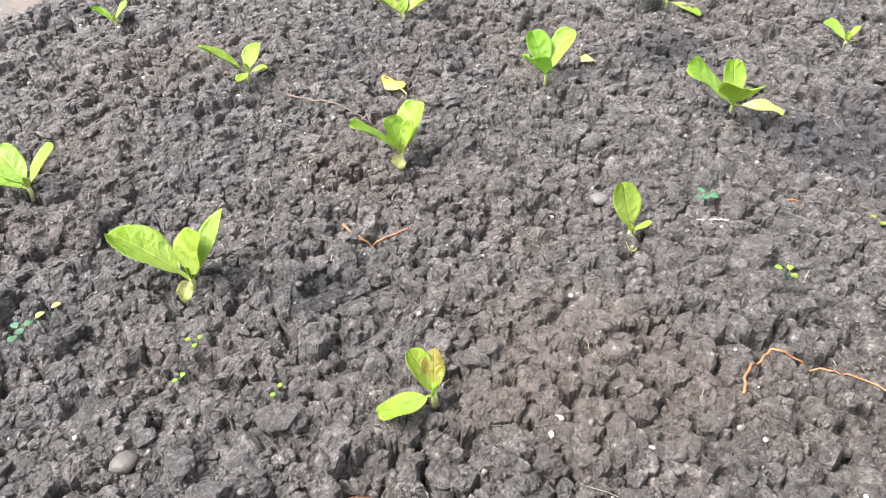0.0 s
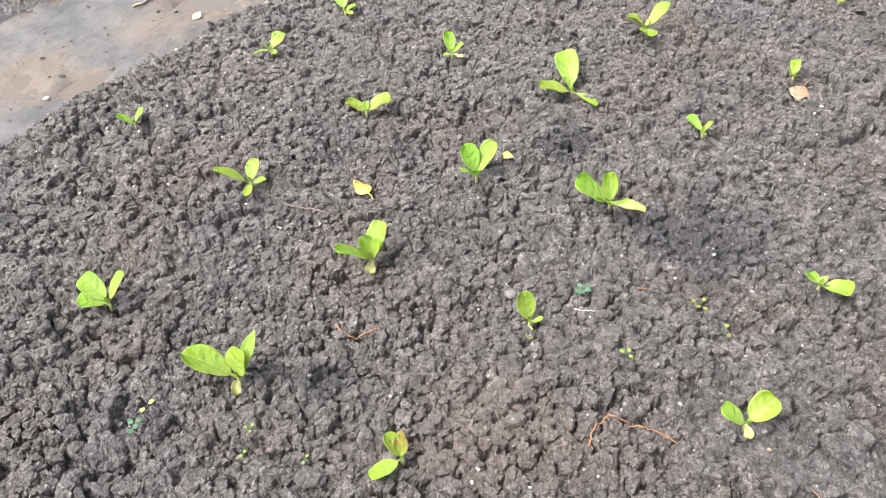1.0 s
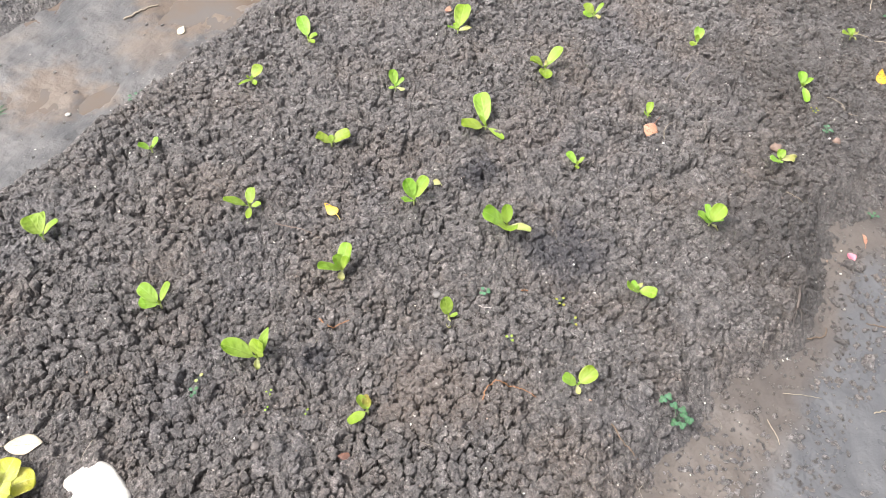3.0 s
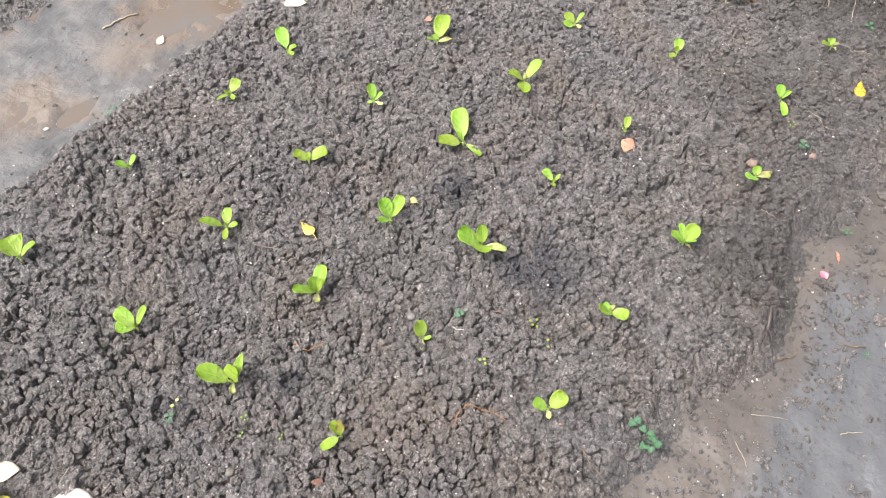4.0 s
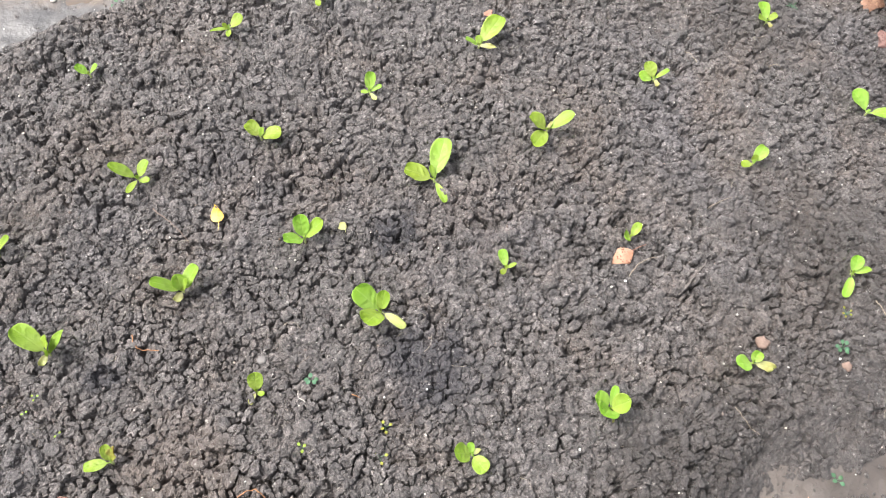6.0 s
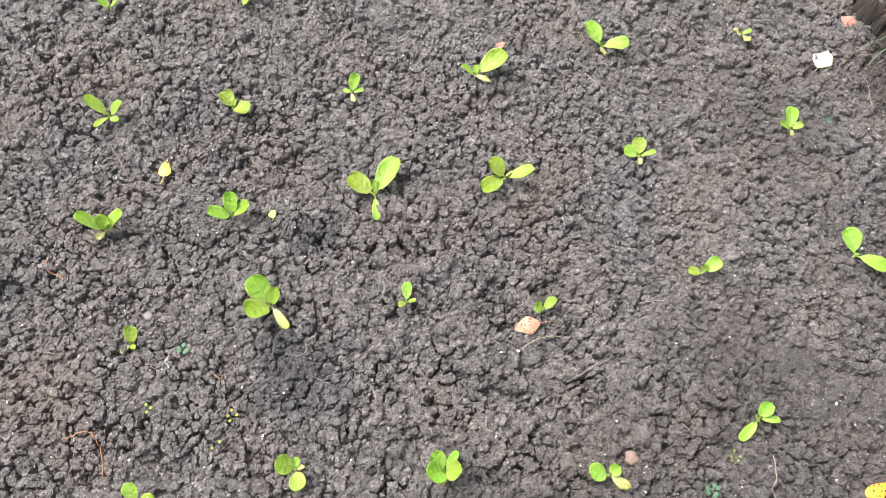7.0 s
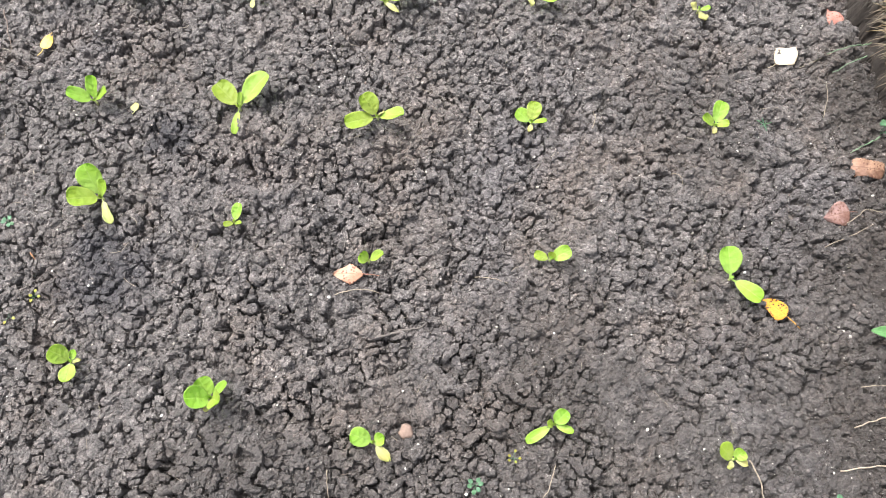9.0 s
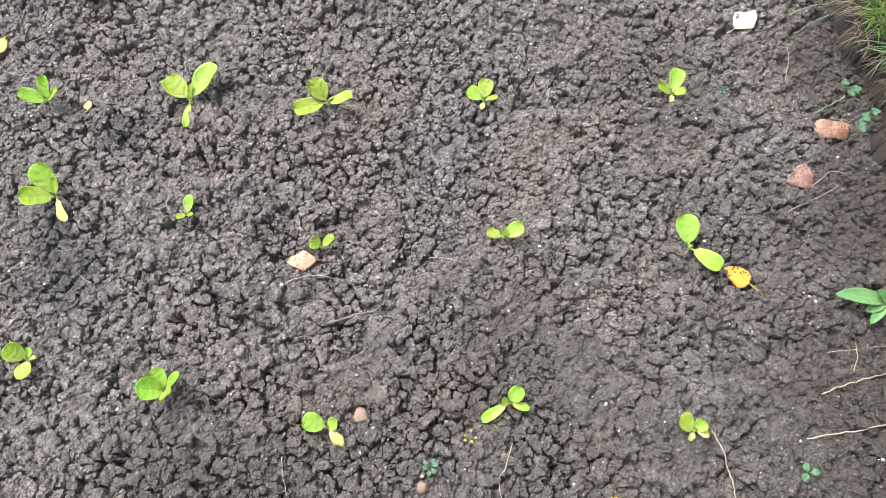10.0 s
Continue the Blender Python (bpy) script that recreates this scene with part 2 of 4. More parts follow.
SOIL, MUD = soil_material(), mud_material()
BROWNWATER = water_material("brown_water", [(0.35, (0.120, 0.104, 0.093)), (0.55, (0.125, 0.096, 0.075)), (0.7, (0.112, 0.080, 0.057))])
GREYWATER = water_material("grey_water", [(0.35, (0.104, 0.104, 0.108)), (0.55, (0.120, 0.116, 0.114)), (0.7, (0.128, 0.113, 0.101))])
GREEN = leaf_material("lettuce_leaf", (0.255, 0.42, 0.032), (0.40, 0.53, 0.12), (0.33, 0.48, 0.05), None, 0.36, 0.48)
PALE = leaf_material("fading_leaf", (0.40, 0.43, 0.12), (0.48, 0.48, 0.23), (0.46, 0.41, 0.14))
DULL = leaf_material("browned_leaf", (0.30, 0.26, 0.05), (0.36, 0.42, 0.07), (0.20, 0.13, 0.04))
WEED = leaf_material("weed_leaf", (0.040, 0.125, 0.055), (0.09, 0.19, 0.10), (0.06, 0.15, 0.07), gloss=0.45, through_light=0.2)
BROAD = leaf_material("broad_weed_leaf", (0.080, 0.235, 0.075), (0.17, 0.33, 0.13), (0.11, 0.27, 0.10), gloss=0.33, through_light=0.25)
PEACH = leaf_material("peach_leaf", (0.43, 0.225, 0.155), (0.33, 0.15, 0.10), (0.47, 0.29, 0.215), (0.22, 0.075, 0.045), 0.45, 0.15)
ORANGE = leaf_material("orange_leaf", (0.60, 0.23, 0.012), (0.62, 0.28, 0.04), (0.62, 0.31, 0.02), (0.05, 0.02, 0.01), 0.4, 0.2)
YELLOW = leaf_material("yellow_leaf", (0.60, 0.37, 0.03), (0.62, 0.44, 0.13), (0.58, 0.27, 0.02), None, 0.45, 0.2)
CREAM = leaf_material("cream_leaf", (0.53, 0.47, 0.37), (0.50, 0.42, 0.28), (0.57, 0.52, 0.44), None, 0.5, 0.15)
MAUVE = leaf_material("mauve_leaf", (0.24, 0.145, 0.125), (0.15, 0.075, 0.055), (0.31, 0.205, 0.185), (0.15, 0.07, 0.05), 0.4, 0.1)
RUSSET = leaf_material("russet_leaf", (0.22, 0.118, 0.080), (0.12, 0.06, 0.04), (0.36, 0.22, 0.15), (0.13, 0.055, 0.035), 0.35, 0.1)
BLUSH = leaf_material("blush_leaf", (0.27, 0.20, 0.175), (0.22, 0.15, 0.13), (0.32, 0.25, 0.225), None, 0.5, 0.1)
DARKRED = leaf_material("dark_red_leaf", (0.10, 0.035, 0.025), (0.08, 0.03, 0.02), (0.15, 0.06, 0.04), None, 0.4, 0.05)
STEM = plain_material("pale_stem", (0.40, 0.46, 0.16), (0.52, 0.54, 0.26), 120, 0.5)
ROOT = plain_material("orange_root", (0.25, 0.11, 0.05), (0.42, 0.21, 0.10), 160, 0.6)
STRAW = plain_material("dry_fibre", (0.24, 0.195, 0.145), (0.40, 0.34, 0.265), 160, 0.6)
BLADE = plain_material("blue_green_blade", (0.10, 0.17, 0.10), (0.17, 0.25, 0.15), 90, 0.45)
TWIG = plain_material("brown_twig", (0.11, 0.075, 0.05), (0.22, 0.15, 0.10), 160, 0.7)
LIME = plain_material("white_stone", (0.34, 0.31, 0.28), (0.66, 0.62, 0.56), 45, 0.7)
BRICK = plain_material("brick_crumb", (0.17, 0.115, 0.090), (0.25, 0.175, 0.14), 130, 0.8)
PETAL = plain_material("pink_petal", (0.50, 0.04, 0.11), (0.60, 0.26, 0.29), 70, 0.4)
CRUMB = island_material("loose_crumbs", [(0.0, (0.066, 0.058, 0.055)), (0.45, (0.120, 0.106, 0.100)), (0.85, (0.175, 0.155, 0.145)), (1.0, (0.20, 0.155, 0.13))], 0.6)
GRIT = island_material("pale_grit", [(0.0, (0.34, 0.31, 0.27)), (0.5, (0.58, 0.55, 0.50)), (0.9, (0.74, 0.72, 0.68)), (1.0, (0.40, 0.24, 0.16))], 0.5)
FIBRE = island_material("fine_fibres", [(0.0, (0.13, 0.10, 0.08)), (0.5, (0.25, 0.21, 0.17)), (1.0, (0.42, 0.37, 0.30))], 0.6)
GRASS = island_material("grass_blades", [(0.0, (0.030, 0.090, 0.020)), (0.40, (0.085, 0.205, 0.036)), (0.75, (0.19, 0.30, 0.050)), (1.0, (0.33, 0.31, 0.11))], 0.4, 0.3)
BLUEGRASS = island_material("bluish_grass", [(0.0, (0.040, 0.105, 0.060)), (0.5, (0.085, 0.19, 0.095)), (0.9, (0.16, 0.26, 0.12)), (1.0, (0.28, 0.27, 0.15))], 0.4, 0.25)
STRAWGRASS = island_material("straw_grass", [(0.0, (0.13, 0.09, 0.045)), (0.5, (0.24, 0.17, 0.085)), (1.0, (0.36, 0.29, 0.16))], 0.6, 0.1)
DEADGRASS = island_material("dead_grass", [(0.0, (0.08, 0.058, 0.040)), (0.5, (0.15, 0.115, 0.08)), (1.0, (0.26, 0.22, 0.16))], 0.6, 0.1)


# ---------------------------------------------------------------- ground relief
TABLE = np.random.default_rng(7).random((4, 256, 256))


def lattice(x, y, k=0):
    """Smooth value noise in -1 to 1, one lattice step a unit."""
    ix, iy = np.floor(x).astype(int), np.floor(y).astype(int)
    fx, fy = x - ix, y - iy
    fx, fy = fx * fx * (3 - 2 * fx), fy * fy * (3 - 2 * fy)
    t = TABLE[k]
    a, b = t[ix & 255, iy & 255], t[(ix + 1) & 255, iy & 255]
    c, d = t[ix & 255, (iy + 1) & 255], t[(ix + 1) & 255, (iy + 1) & 255]
    return 2 * ((a * (1 - fx) + b * fx) * (1 - fy) + (c * (1 - fx) + d * fx) * fy) - 1


def rough_noise(x, y, size, octaves, k=0, fall=0.5):
    s, amp, f = 0, 1.0, 1 / size
    for o in range(octaves):
        s = s + amp * lattice(x * f + 17.3 * o, y * f + 5.1 * o, (k + o) % 4)
        amp, f = amp * fall, f * 2.03
    return s


def clods(x, y, size, seed, crack=0.15, tilt=0.5, soft=26.0):
    """Broken plates: each cell has a height and a slight lean of its own, and ends in a narrow crack.
    Gives the height of the cell, 0 to 1, and the nearness to a crack, 0 to 1."""
    wx = x / size + 0.40 * rough_noise(x, y, size * 0.9, 2, seed, 0.42)
    wy = y / size + 0.40 * rough_noise(x + 3.1, y + 7.7, size * 0.9, 2, seed + 1, 0.42)
    ix, iy = np.floor(wx).astype(int), np.floor(wy).astype(int)
    f1, f2 = np.full(x.shape, 9.0), np.full(x.shape, 9.0)
    top, weight = np.zeros(x.shape), np.zeros(x.shape)
    for ox in (-1, 0, 1):
        for oy in (-1, 0, 1):
            cx, cy = (ix + ox) & 255, (iy + oy) & 255
            a, b = TABLE[seed % 4][cx, cy], TABLE[(seed + 1) % 4][cx, cy]
            c, d = TABLE[(seed + 2) % 4][cx, cy], TABLE[(seed + 3) % 4][cx, cy]
            dx, dy = ix + ox + a - wx, iy + oy + b - wy
            r = np.sqrt(dx * dx + dy * dy)
            h = c + tilt * ((d - 0.5) * dx + (((c * 7.3) % 1) - 0.5) * dy) * 2 - 0.06 * r * r
            near = r < f1
            f2 = np.where(near, f1, np.minimum(f2, r))
            f1 = np.where(near, r, f1)
            w = np.exp(-soft * r)
            top, weight = top + w * h, weight + w
    top = top / weight
    gap = 1 - np.clip((f2 - f1) / crack, 0, 1)
    return np.clip(top, -0.2, 1.2), gap * gap * (3 - 2 * gap)


def step(v, lo, hi):
    t = np.clip((v - lo) / (hi - lo), 0, 1)
    return t * t * (3 - 2 * t)


PATH_LEVEL = -0.048
NORTH_EDGE = 0.735
SOUTH_X = (-0.80, -0.45, -0.28, -0.18, -0.10, 0.03, 0.10, 0.20, 0.35, 0.55, 0.90)  # the bed's southern rim
SOUTH_Y = (-0.68, -0.62, -0.65, -0.69, -0.74, -0.735, -0.705, -0.71, -0.76, -0.88, -0.98)


def crumble(x, y):
    """The relief of dug soil alone, about -0.015 to 0.02 m."""
    coarse = (0.50 + 0.55 * step(rough_noise(x, y, 0.21, 2, 3), -0.6, 0.7)) * (1 - 0.25 * step(-x, 0.70, 0.85))
    jag = 0.0022
    x, y = x + jag * rough_noise(x, y, 0.012, 2, 0), y + jag * rough_noise(x + 9, y, 0.012, 2, 1)
    broken = step(rough_noise(x, y, 0.055, 3, 2), -0.45, 0.45)
    h, g = clods(x, y, 0.070, 3, 0.10, 0.7, 16.0)
    z = 0.0070 * h * coarse - 0.0060 * g * broken
    h, g = clods(x, y, 0.026, 0, 0.20, 0.65, 24.0)
    z = z + (0.0085 * h - 0.0156 * g * (0.06 + 0.94 * broken)) * (0.45 + 0.75 * coarse)
    h, g = clods(x, y, 0.0135, 1, 0.30, 0.8, 20.0)
    z = z + 0.0040 * h * (0.55 + 0.6 * coarse) - 0.0058 * g * (0.15 + 0.85 * step(rough_noise(x + 4, y, 0.038, 2, 1), -0.5, 0.5))
    h, g = clods(x, y, 0.0070, 2, 0.34, 0.8, 16.0)
    z = z + 0.0019 * h - 0.0012 * g
    z = z - 0.009 * step(rough_noise(x, y, 0.026, 3, 1), 0.70, 1.0)
    return z - 0.0070


def bed_height(x, y):
    """Height of the planted bed; it sinks under the path at its rim."""
    wob = 0.020 * rough_noise(x, y, 0.11, 3, 2)
    h = crumble(x, y) + 0.007 * rough_noise(x, y, 0.32, 2, 1)
    h = h - 0.026 * step(x, 0.55, 1.0)
    south = np.interp(x, SOUTH_X, SOUTH_Y)
    trodden = 1 - step(y - south + wob, 0.02, 0.10 + 0.06 * step(-x, 0.15, 0.30))
    h = h * (1 - 0.3 * trodden) - 0.014 * trodden
    rim = step(NORTH_EDGE - y + wob, -0.03, 0.085) * step(y - south + wob + 0.010 * rough_noise(x, y, 0.03, 2, 0), -0.055, 0.085)
    rim = rim * (1 - 0.10 * step(x, 1.02, 1.11)) * step(x, -2.58, -2.40)
    return PATH_LEVEL - 0.025 + (h - PATH_LEVEL + 0.025) * rim


def far_bed_height(x, y):
    wob = 0.03 * rough_noise(x, y, 0.12, 3, 0)
    rim = step(y - 1.10 + wob, -0.06, 0.20) * step(3.0 - y + wob, 0.02, 0.25) * step(2.58 - np.abs(x) + wob, 0.02, 0.25)
    return PATH_LEVEL - 0.03 + (0.55 * crumble(x, y) + 0.070) * rim


def path_height(x, y):
    near = step(-np.abs(x), -3.2, -2.6) * step(-np.abs(y), -3.2, -2.6)
    h = 0.0075 * rough_noise(x, y, 0.20, 3, 0) + 0.0030 * rough_noise(x, y, 0.040, 4, 2, 0.62)
    h = h + 0.003 * np.clip(rough_noise(x, y, 0.016, 2, 3) - 0.45, 0, 1)
    for cx, cy, r, d in ((0.03, 0.865, 0.10, 0.009), (-0.42, 0.89, 0.06, 0.006), (-0.36, 0.785, 0.03, 0.010)):
        h = h - d * np.exp(-(((x - cx) / (1.5 * r)) ** 2 + ((y - cy) / (0.7 * r)) ** 2))
    return PATH_LEVEL + h * near


def ground_at(x, y):
    """Height of whatever soil is uppermost at a point."""
    ax, ay = np.array([float(x)]), np.array([float(y)])
    return float(max(bed_height(ax, ay)[0], path_height(ax, ay)[0]) )


def seat(x, y, r=0.008):
    """The level on which a small thing sits: high among the soil round its foot."""
    return sorted(ground_at(x + r * k * math.cos(a), y + r * k * math.sin(a)) for k in (0.5, 1.0) for a in np.arange(6) * 1.0472)[-4]


def sheet(name, xs, ys, height, mat, smooth=True, bulge=0.0):
    """A relief mesh over the given lines of the plan; broken into small uneven facets where it is not smooth."""
    gx, gy = np.meshgrid(xs, ys, indexing="ij")
    co = np.stack([gx.ravel(), gy.ravel(), np.zeros(gx.size)], 1)
    if not smooth:
        rng = np.random.default_rng(5)
        gap = np.minimum(np.gradient(xs)[:, None], np.gradient(ys)[None, :]).ravel()
        co[:, :2] += rng.uniform(-0.22, 0.22, (len(co), 2)) * gap[:, None]
        co[:, 2] = rng.normal(0, 0.00045, len(co)) * np.clip(gap / 0.003, 0, 1)
    co[:, 2] += height(co[:, 0], co[:, 1])
    if bulge:  # the tops of the clods swell out over the cracks between them
        z = co[:, 2].reshape(gx.shape)
        rel = z - sum(np.roll(z, k, a) for k in (-6, -3, 3, 6) for a in (0, 1)) / 8
        out = bulge * step(rel, -0.001, 0.003)
        co[:, 0] -= (out * np.clip(np.gradient(z, xs, axis=0), -1.1, 1.1)).ravel()
        co[:, 1] -= (out * np.clip(np.gradient(z, ys, axis=1), -1.1, 1.1)).ravel()
    nx, ny = len(xs), len(ys)
    i = (np.arange(nx - 1)[:, None] * ny + np.arange(ny - 1)[None, :]).ravel()
    quads = np.stack([i, i + ny, i + ny + 1, i + 1], 1)
    me = bpy.data.meshes.new(name)
    me.vertices.add(len(co))
    me.vertices.foreach_set("co", co.ravel())
    me.loops.add(quads.size)
    me.loops.foreach_set("vertex_index", quads.ravel())
    me.polygons.add(len(quads))
    me.polygons.foreach_set("loop_start", np.arange(len(quads)) * 4)
    me.polygons.foreach_set("loop_total", np.full(len(quads), 4))
    me.polygons.foreach_set("use_smooth", np.full(len(quads), smooth))
    me.update(calc_edges=True)
    me.materials.append(mat)
    return new(name, me)


def lines(*stretches):
    """Grid lines: (from, to, step) stretches one after another."""
    out = []
    for a, b, s in stretches:
        out.append(np.linspace(a, b, max(2, int(round((b - a) / s)) + 1))[:-1])
    return np.concatenate(out + [np.array([stretches[-1][1]])])


ground = sheet("ground", lines((-60, -8, 13), (-8, -2, 1), (-2, 1.6, 0.012), (1.6, 8, 1), (8, 60, 13)),
               lines((-60, -8, 13), (-8, -2, 1), (-2, -1.0, 0.02), (-1.0, -0.55, 0.008), (-0.55, 0.62, 0.05), (0.62, 1.3, 0.008), (1.3, 8, 1), (8, 60, 13)), path_height, MUD)
tagged(ground, "wet trodden mud path with shallow puddles", "ground", kind="structure")

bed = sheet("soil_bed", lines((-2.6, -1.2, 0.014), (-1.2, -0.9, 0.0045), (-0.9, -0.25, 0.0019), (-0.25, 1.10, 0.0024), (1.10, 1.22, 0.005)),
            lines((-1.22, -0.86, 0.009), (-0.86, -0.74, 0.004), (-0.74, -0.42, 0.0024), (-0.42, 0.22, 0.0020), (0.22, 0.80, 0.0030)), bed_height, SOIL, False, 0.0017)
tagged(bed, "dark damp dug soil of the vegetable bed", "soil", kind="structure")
far_bed = sheet("soil_bed_far", lines((-2.6, -1.0, 0.02), (-1.0, 0.6, 0.006), (0.6, 2.6, 0.03)), lines((1.04, 1.5, 0.006), (1.5, 3.0, 0.03)), far_bed_height, SOIL, False, 0.0017)
tagged(far_bed, "dark dug soil of the neighbouring bed", "soil", kind="structure")

# standing water: level sheets that show where the mud dips below them
for label, x0, x1, y0, y1, up, mat in (("shallow brown puddle on the muddy path", -1.6, 1.4, 0.70, 1.16, -0.0030, BROWNWATER), ("thin grey puddle on the muddy path", -0.9, 1.4, -1.5, -0.66, -0.0085, GREYWATER)):
    w = sheet("water", lines((x0, x1, 0.5)), lines((y0, y1, 0.2)), lambda x, y, up=up: np.full(x.shape, PATH_LEVEL + up), mat)
    tagged(w, label, "puddle", kind="structure")


# ---------------------------------------------------------------- helpers for things
CLEAR = []  # places that loose clods leave free: x, y, radius


def part(name, bm, mat, parent, label=""):
    me = bpy.data.meshes.new(name)
    bm.normal_update()
    bm.to_mesh(me)
    bm.free()
    for f in me.polygons:
        f.use_smooth = True
    me.materials.append(mat)
    ob = new(name, me)
    ob.parent = parent
    if label:
        tagged(ob, label)
    return ob


def thing(name, x, y, z, label, category, group="", turn=0.0):
    CLEAR.append((x, y, 0.011))
    e = new(name)
    e.empty_display_size = 0.01
    e.matrix_world = pose(x, y, z, 0, 0, turn)
    return tagged(e, label, category, group)


def spatula(u):
    """Half width of a lettuce leaf along its length: a stalk that widens into a rounded blade."""
    t = (u - 0.66) / (0.50 if u < 0.66 else 0.345)
    p = 1.75 if u < 0.66 else 2.5
    blade = max(0.0, 1 - abs(t) ** p) ** (1 / p)
    return max(0.10 + 0.08 * u if u < 0.5 else 0.0, blade)


def oval(u):
    return max(0.03, math.sin(math.pi * min(1, u * 0.98 + 0.01)) ** 0.72)


def blocky(u):
    """Almost rectangular, with worn corners."""
    return max(0.25, (1 - abs(2 * u - 1) ** 14) ** 0.5)


def rhombic(u):
    """Four-cornered: widest a little below the middle."""
    return max(0.015, (u / 0.42 if u < 0.42 else (1 - u) / 0.58) ** 0.72)


def birch(u):
    """Broad near the stalk, drawn out to a point."""
    return max(0.012, (math.sin(math.pi * u ** 0.62)) ** 0.9 * (1 - 0.25 * u))


def leaf_mesh(length, width, lift, droop, cup, rng, outline=spatula, teeth=0.022, wave=0.06, thick=0.0007, rows=24, cols=10, twist=0.0, curl=0.0, pucker=0.012):
    """A closed thin leaf that grows from the origin along +x, starts at the angle lift and bends by droop (degrees) towards its tip."""
    bm = bmesh.new()
    uv = bm.loops.layers.uv.new("leaf")
    px, pz = 0.0, 0.0
    spine = []
    for i in range(rows + 1):
        u = i / rows
        a = radians(lift - droop * u)
        spine.append((px, pz, a))
        px += math.cos(a) * length / rows
        pz += math.sin(a) * length / rows
    ph = rng.random() * 6.28
    tops, lows, where = [], [], {}
    for i, (sx, sz, a) in enumerate(spine):
        u = i / rows
        half = outline(u) * width / 2
        rt, rl = [], []
        for j in range(cols + 1):
            v = 2 * j / cols - 1
            edge = abs(v) ** 3
            tooth = 1 + teeth * edge * (1 if i % 2 else -1) * (0.6 + 0.8 * rng.random())
            yy = v * half * tooth
            up = cup * half * (v * v) + wave * width * edge * math.sin(9 * u + ph + (2.2 if v > 0 else 0)) * u + pucker * width * math.sin(27 * u - 5 * abs(v) + ph) * (1 - edge) * min(1.0, 2.5 * abs(v) + 0.2) * min(1.0, 2.2 * u) - curl * half * v * abs(v)
            tw = radians(twist) * u
            yy, up = yy * math.cos(tw) - up * math.sin(tw), yy * math.sin(tw) + up * math.cos(tw)
            p = Vector((sx - math.sin(a) * up, yy, sz + math.cos(a) * up))
            nrm = Vector((-math.sin(a), 0, math.cos(a))) * (thick * (1 - 0.6 * abs(v)))
            t, b = bm.verts.new(p + nrm / 2), bm.verts.new(p - nrm / 2)
            where[t] = where[b] = (u, j / cols)
            rt.append(t)
            rl.append(b)
        tops.append(rt)
        lows.append(rl)

    def face(*vs):
        f = bm.faces.new(vs)
        for lp in f.loops:
            lp[uv].uv = where[lp.vert]

    for i in range(rows):
        for j in range(cols):
            face(tops[i][j], tops[i + 1][j], tops[i + 1][j + 1], tops[i][j + 1])
            face(lows[i][j], lows[i][j + 1], lows[i + 1][j + 1], lows[i + 1][j])
        face(tops[i][0], lows[i][0], lows[i + 1][0], tops[i + 1][0])
        face(tops[i][cols], tops[i + 1][cols], lows[i + 1][cols], lows[i][cols])
    for j in range(cols):
        face(tops[0][j], tops[0][j + 1], lows[0][j + 1], lows[0][j])
        face(tops[rows][j], lows[rows][j], lows[rows][j + 1], tops[rows][j + 1])
    return bm


def tube(points, radius, sides=6, taper=0.6):
    """A round fibre, root or stalk through the points."""
    bm = bmesh.new()
    rings = []
    k = len(points)
    pts = [Vector(p) for p in points]
    for i, p in enumerate(pts):
        d = (pts[min(i + 1, k - 1)] - pts[max(i - 1, 0)]).normalized()
        side = d.cross(Vector((0.13, 0.21, 1))).normalized()
        up = side.cross(d)
        r = radius * (1 - (1 - taper) * i / (k - 1))
        rings.append([bm.verts.new(p + (side * math.cos(6.2832 * s / sides) + up * math.sin(6.2832 * s / sides)) * r) for s in range(sides)])
    for a, b in zip(rings, rings[1:]):
        for s in range(sides):
            bm.faces.new((a[s], a[(s + 1) % sides], b[(s + 1) % sides], b[s]))
    bm.faces.new(rings[0][::-1])
    bm.faces.new(rings[-1])
    return bm


def smooth_line(points, n):
    """Catmull-Rom points through the plan points."""
    p = [Vector((*q, 0)) if len(q) == 2 else Vector(q) for q in points]
    p = [2 * p[0] - p[1]] + p + [2 * p[-1] - p[-2]]
    out = []
    for i in range(1, len(p) - 2):
        for s in range(n):
            t = s / n
            a, b, c, d = p[i - 1:i + 3]
            out.append(0.5 * (2 * b + (c - a) * t + (2 * a - 5 * b + 4 * c - d) * t * t + (3 * b - a - 3 * c + d) * t ** 3))
    return out + [p[-2]]


def lump(bm, centre, size, rng, squash=0.7, detail=1):
    """One uneven stone or crumb added to bm."""
    made = bmesh.ops.create_icosphere(bm, subdivisions=detail, radius=1.0)["verts"]
    sx, sy, sz = size * (0.75 + 0.5 * rng.random()), size * (0.75 + 0.5 * rng.random()), size * squash * (0.75 + 0.5 * rng.random())
    turn = Euler((rng.random() * 6, rng.random() * 6, rng.random() * 6)).to_matrix()
    for v in made:
        k = 1 + 0.28 * (rng.random() - 0.5) * 2
        c = turn @ Vector((v.co.x * k, v.co.y * k, v.co.z * k))
        v.co = Vector((c.x * sx, c.y * sy, c.z * sz)) + centre


# ---------------------------------------------------------------- lettuce seedlings
DEW, _n, _l, _p = material("water_drops")
_p.inputs["Transmission Weight"].default_value, _p.inputs["Roughness"].default_value, _p.inputs["IOR"].default_value = 1.0, 0.03, 1.33
_p.inputs["Base Color"].default_value = (0.95, 1.0, 0.93, 1)


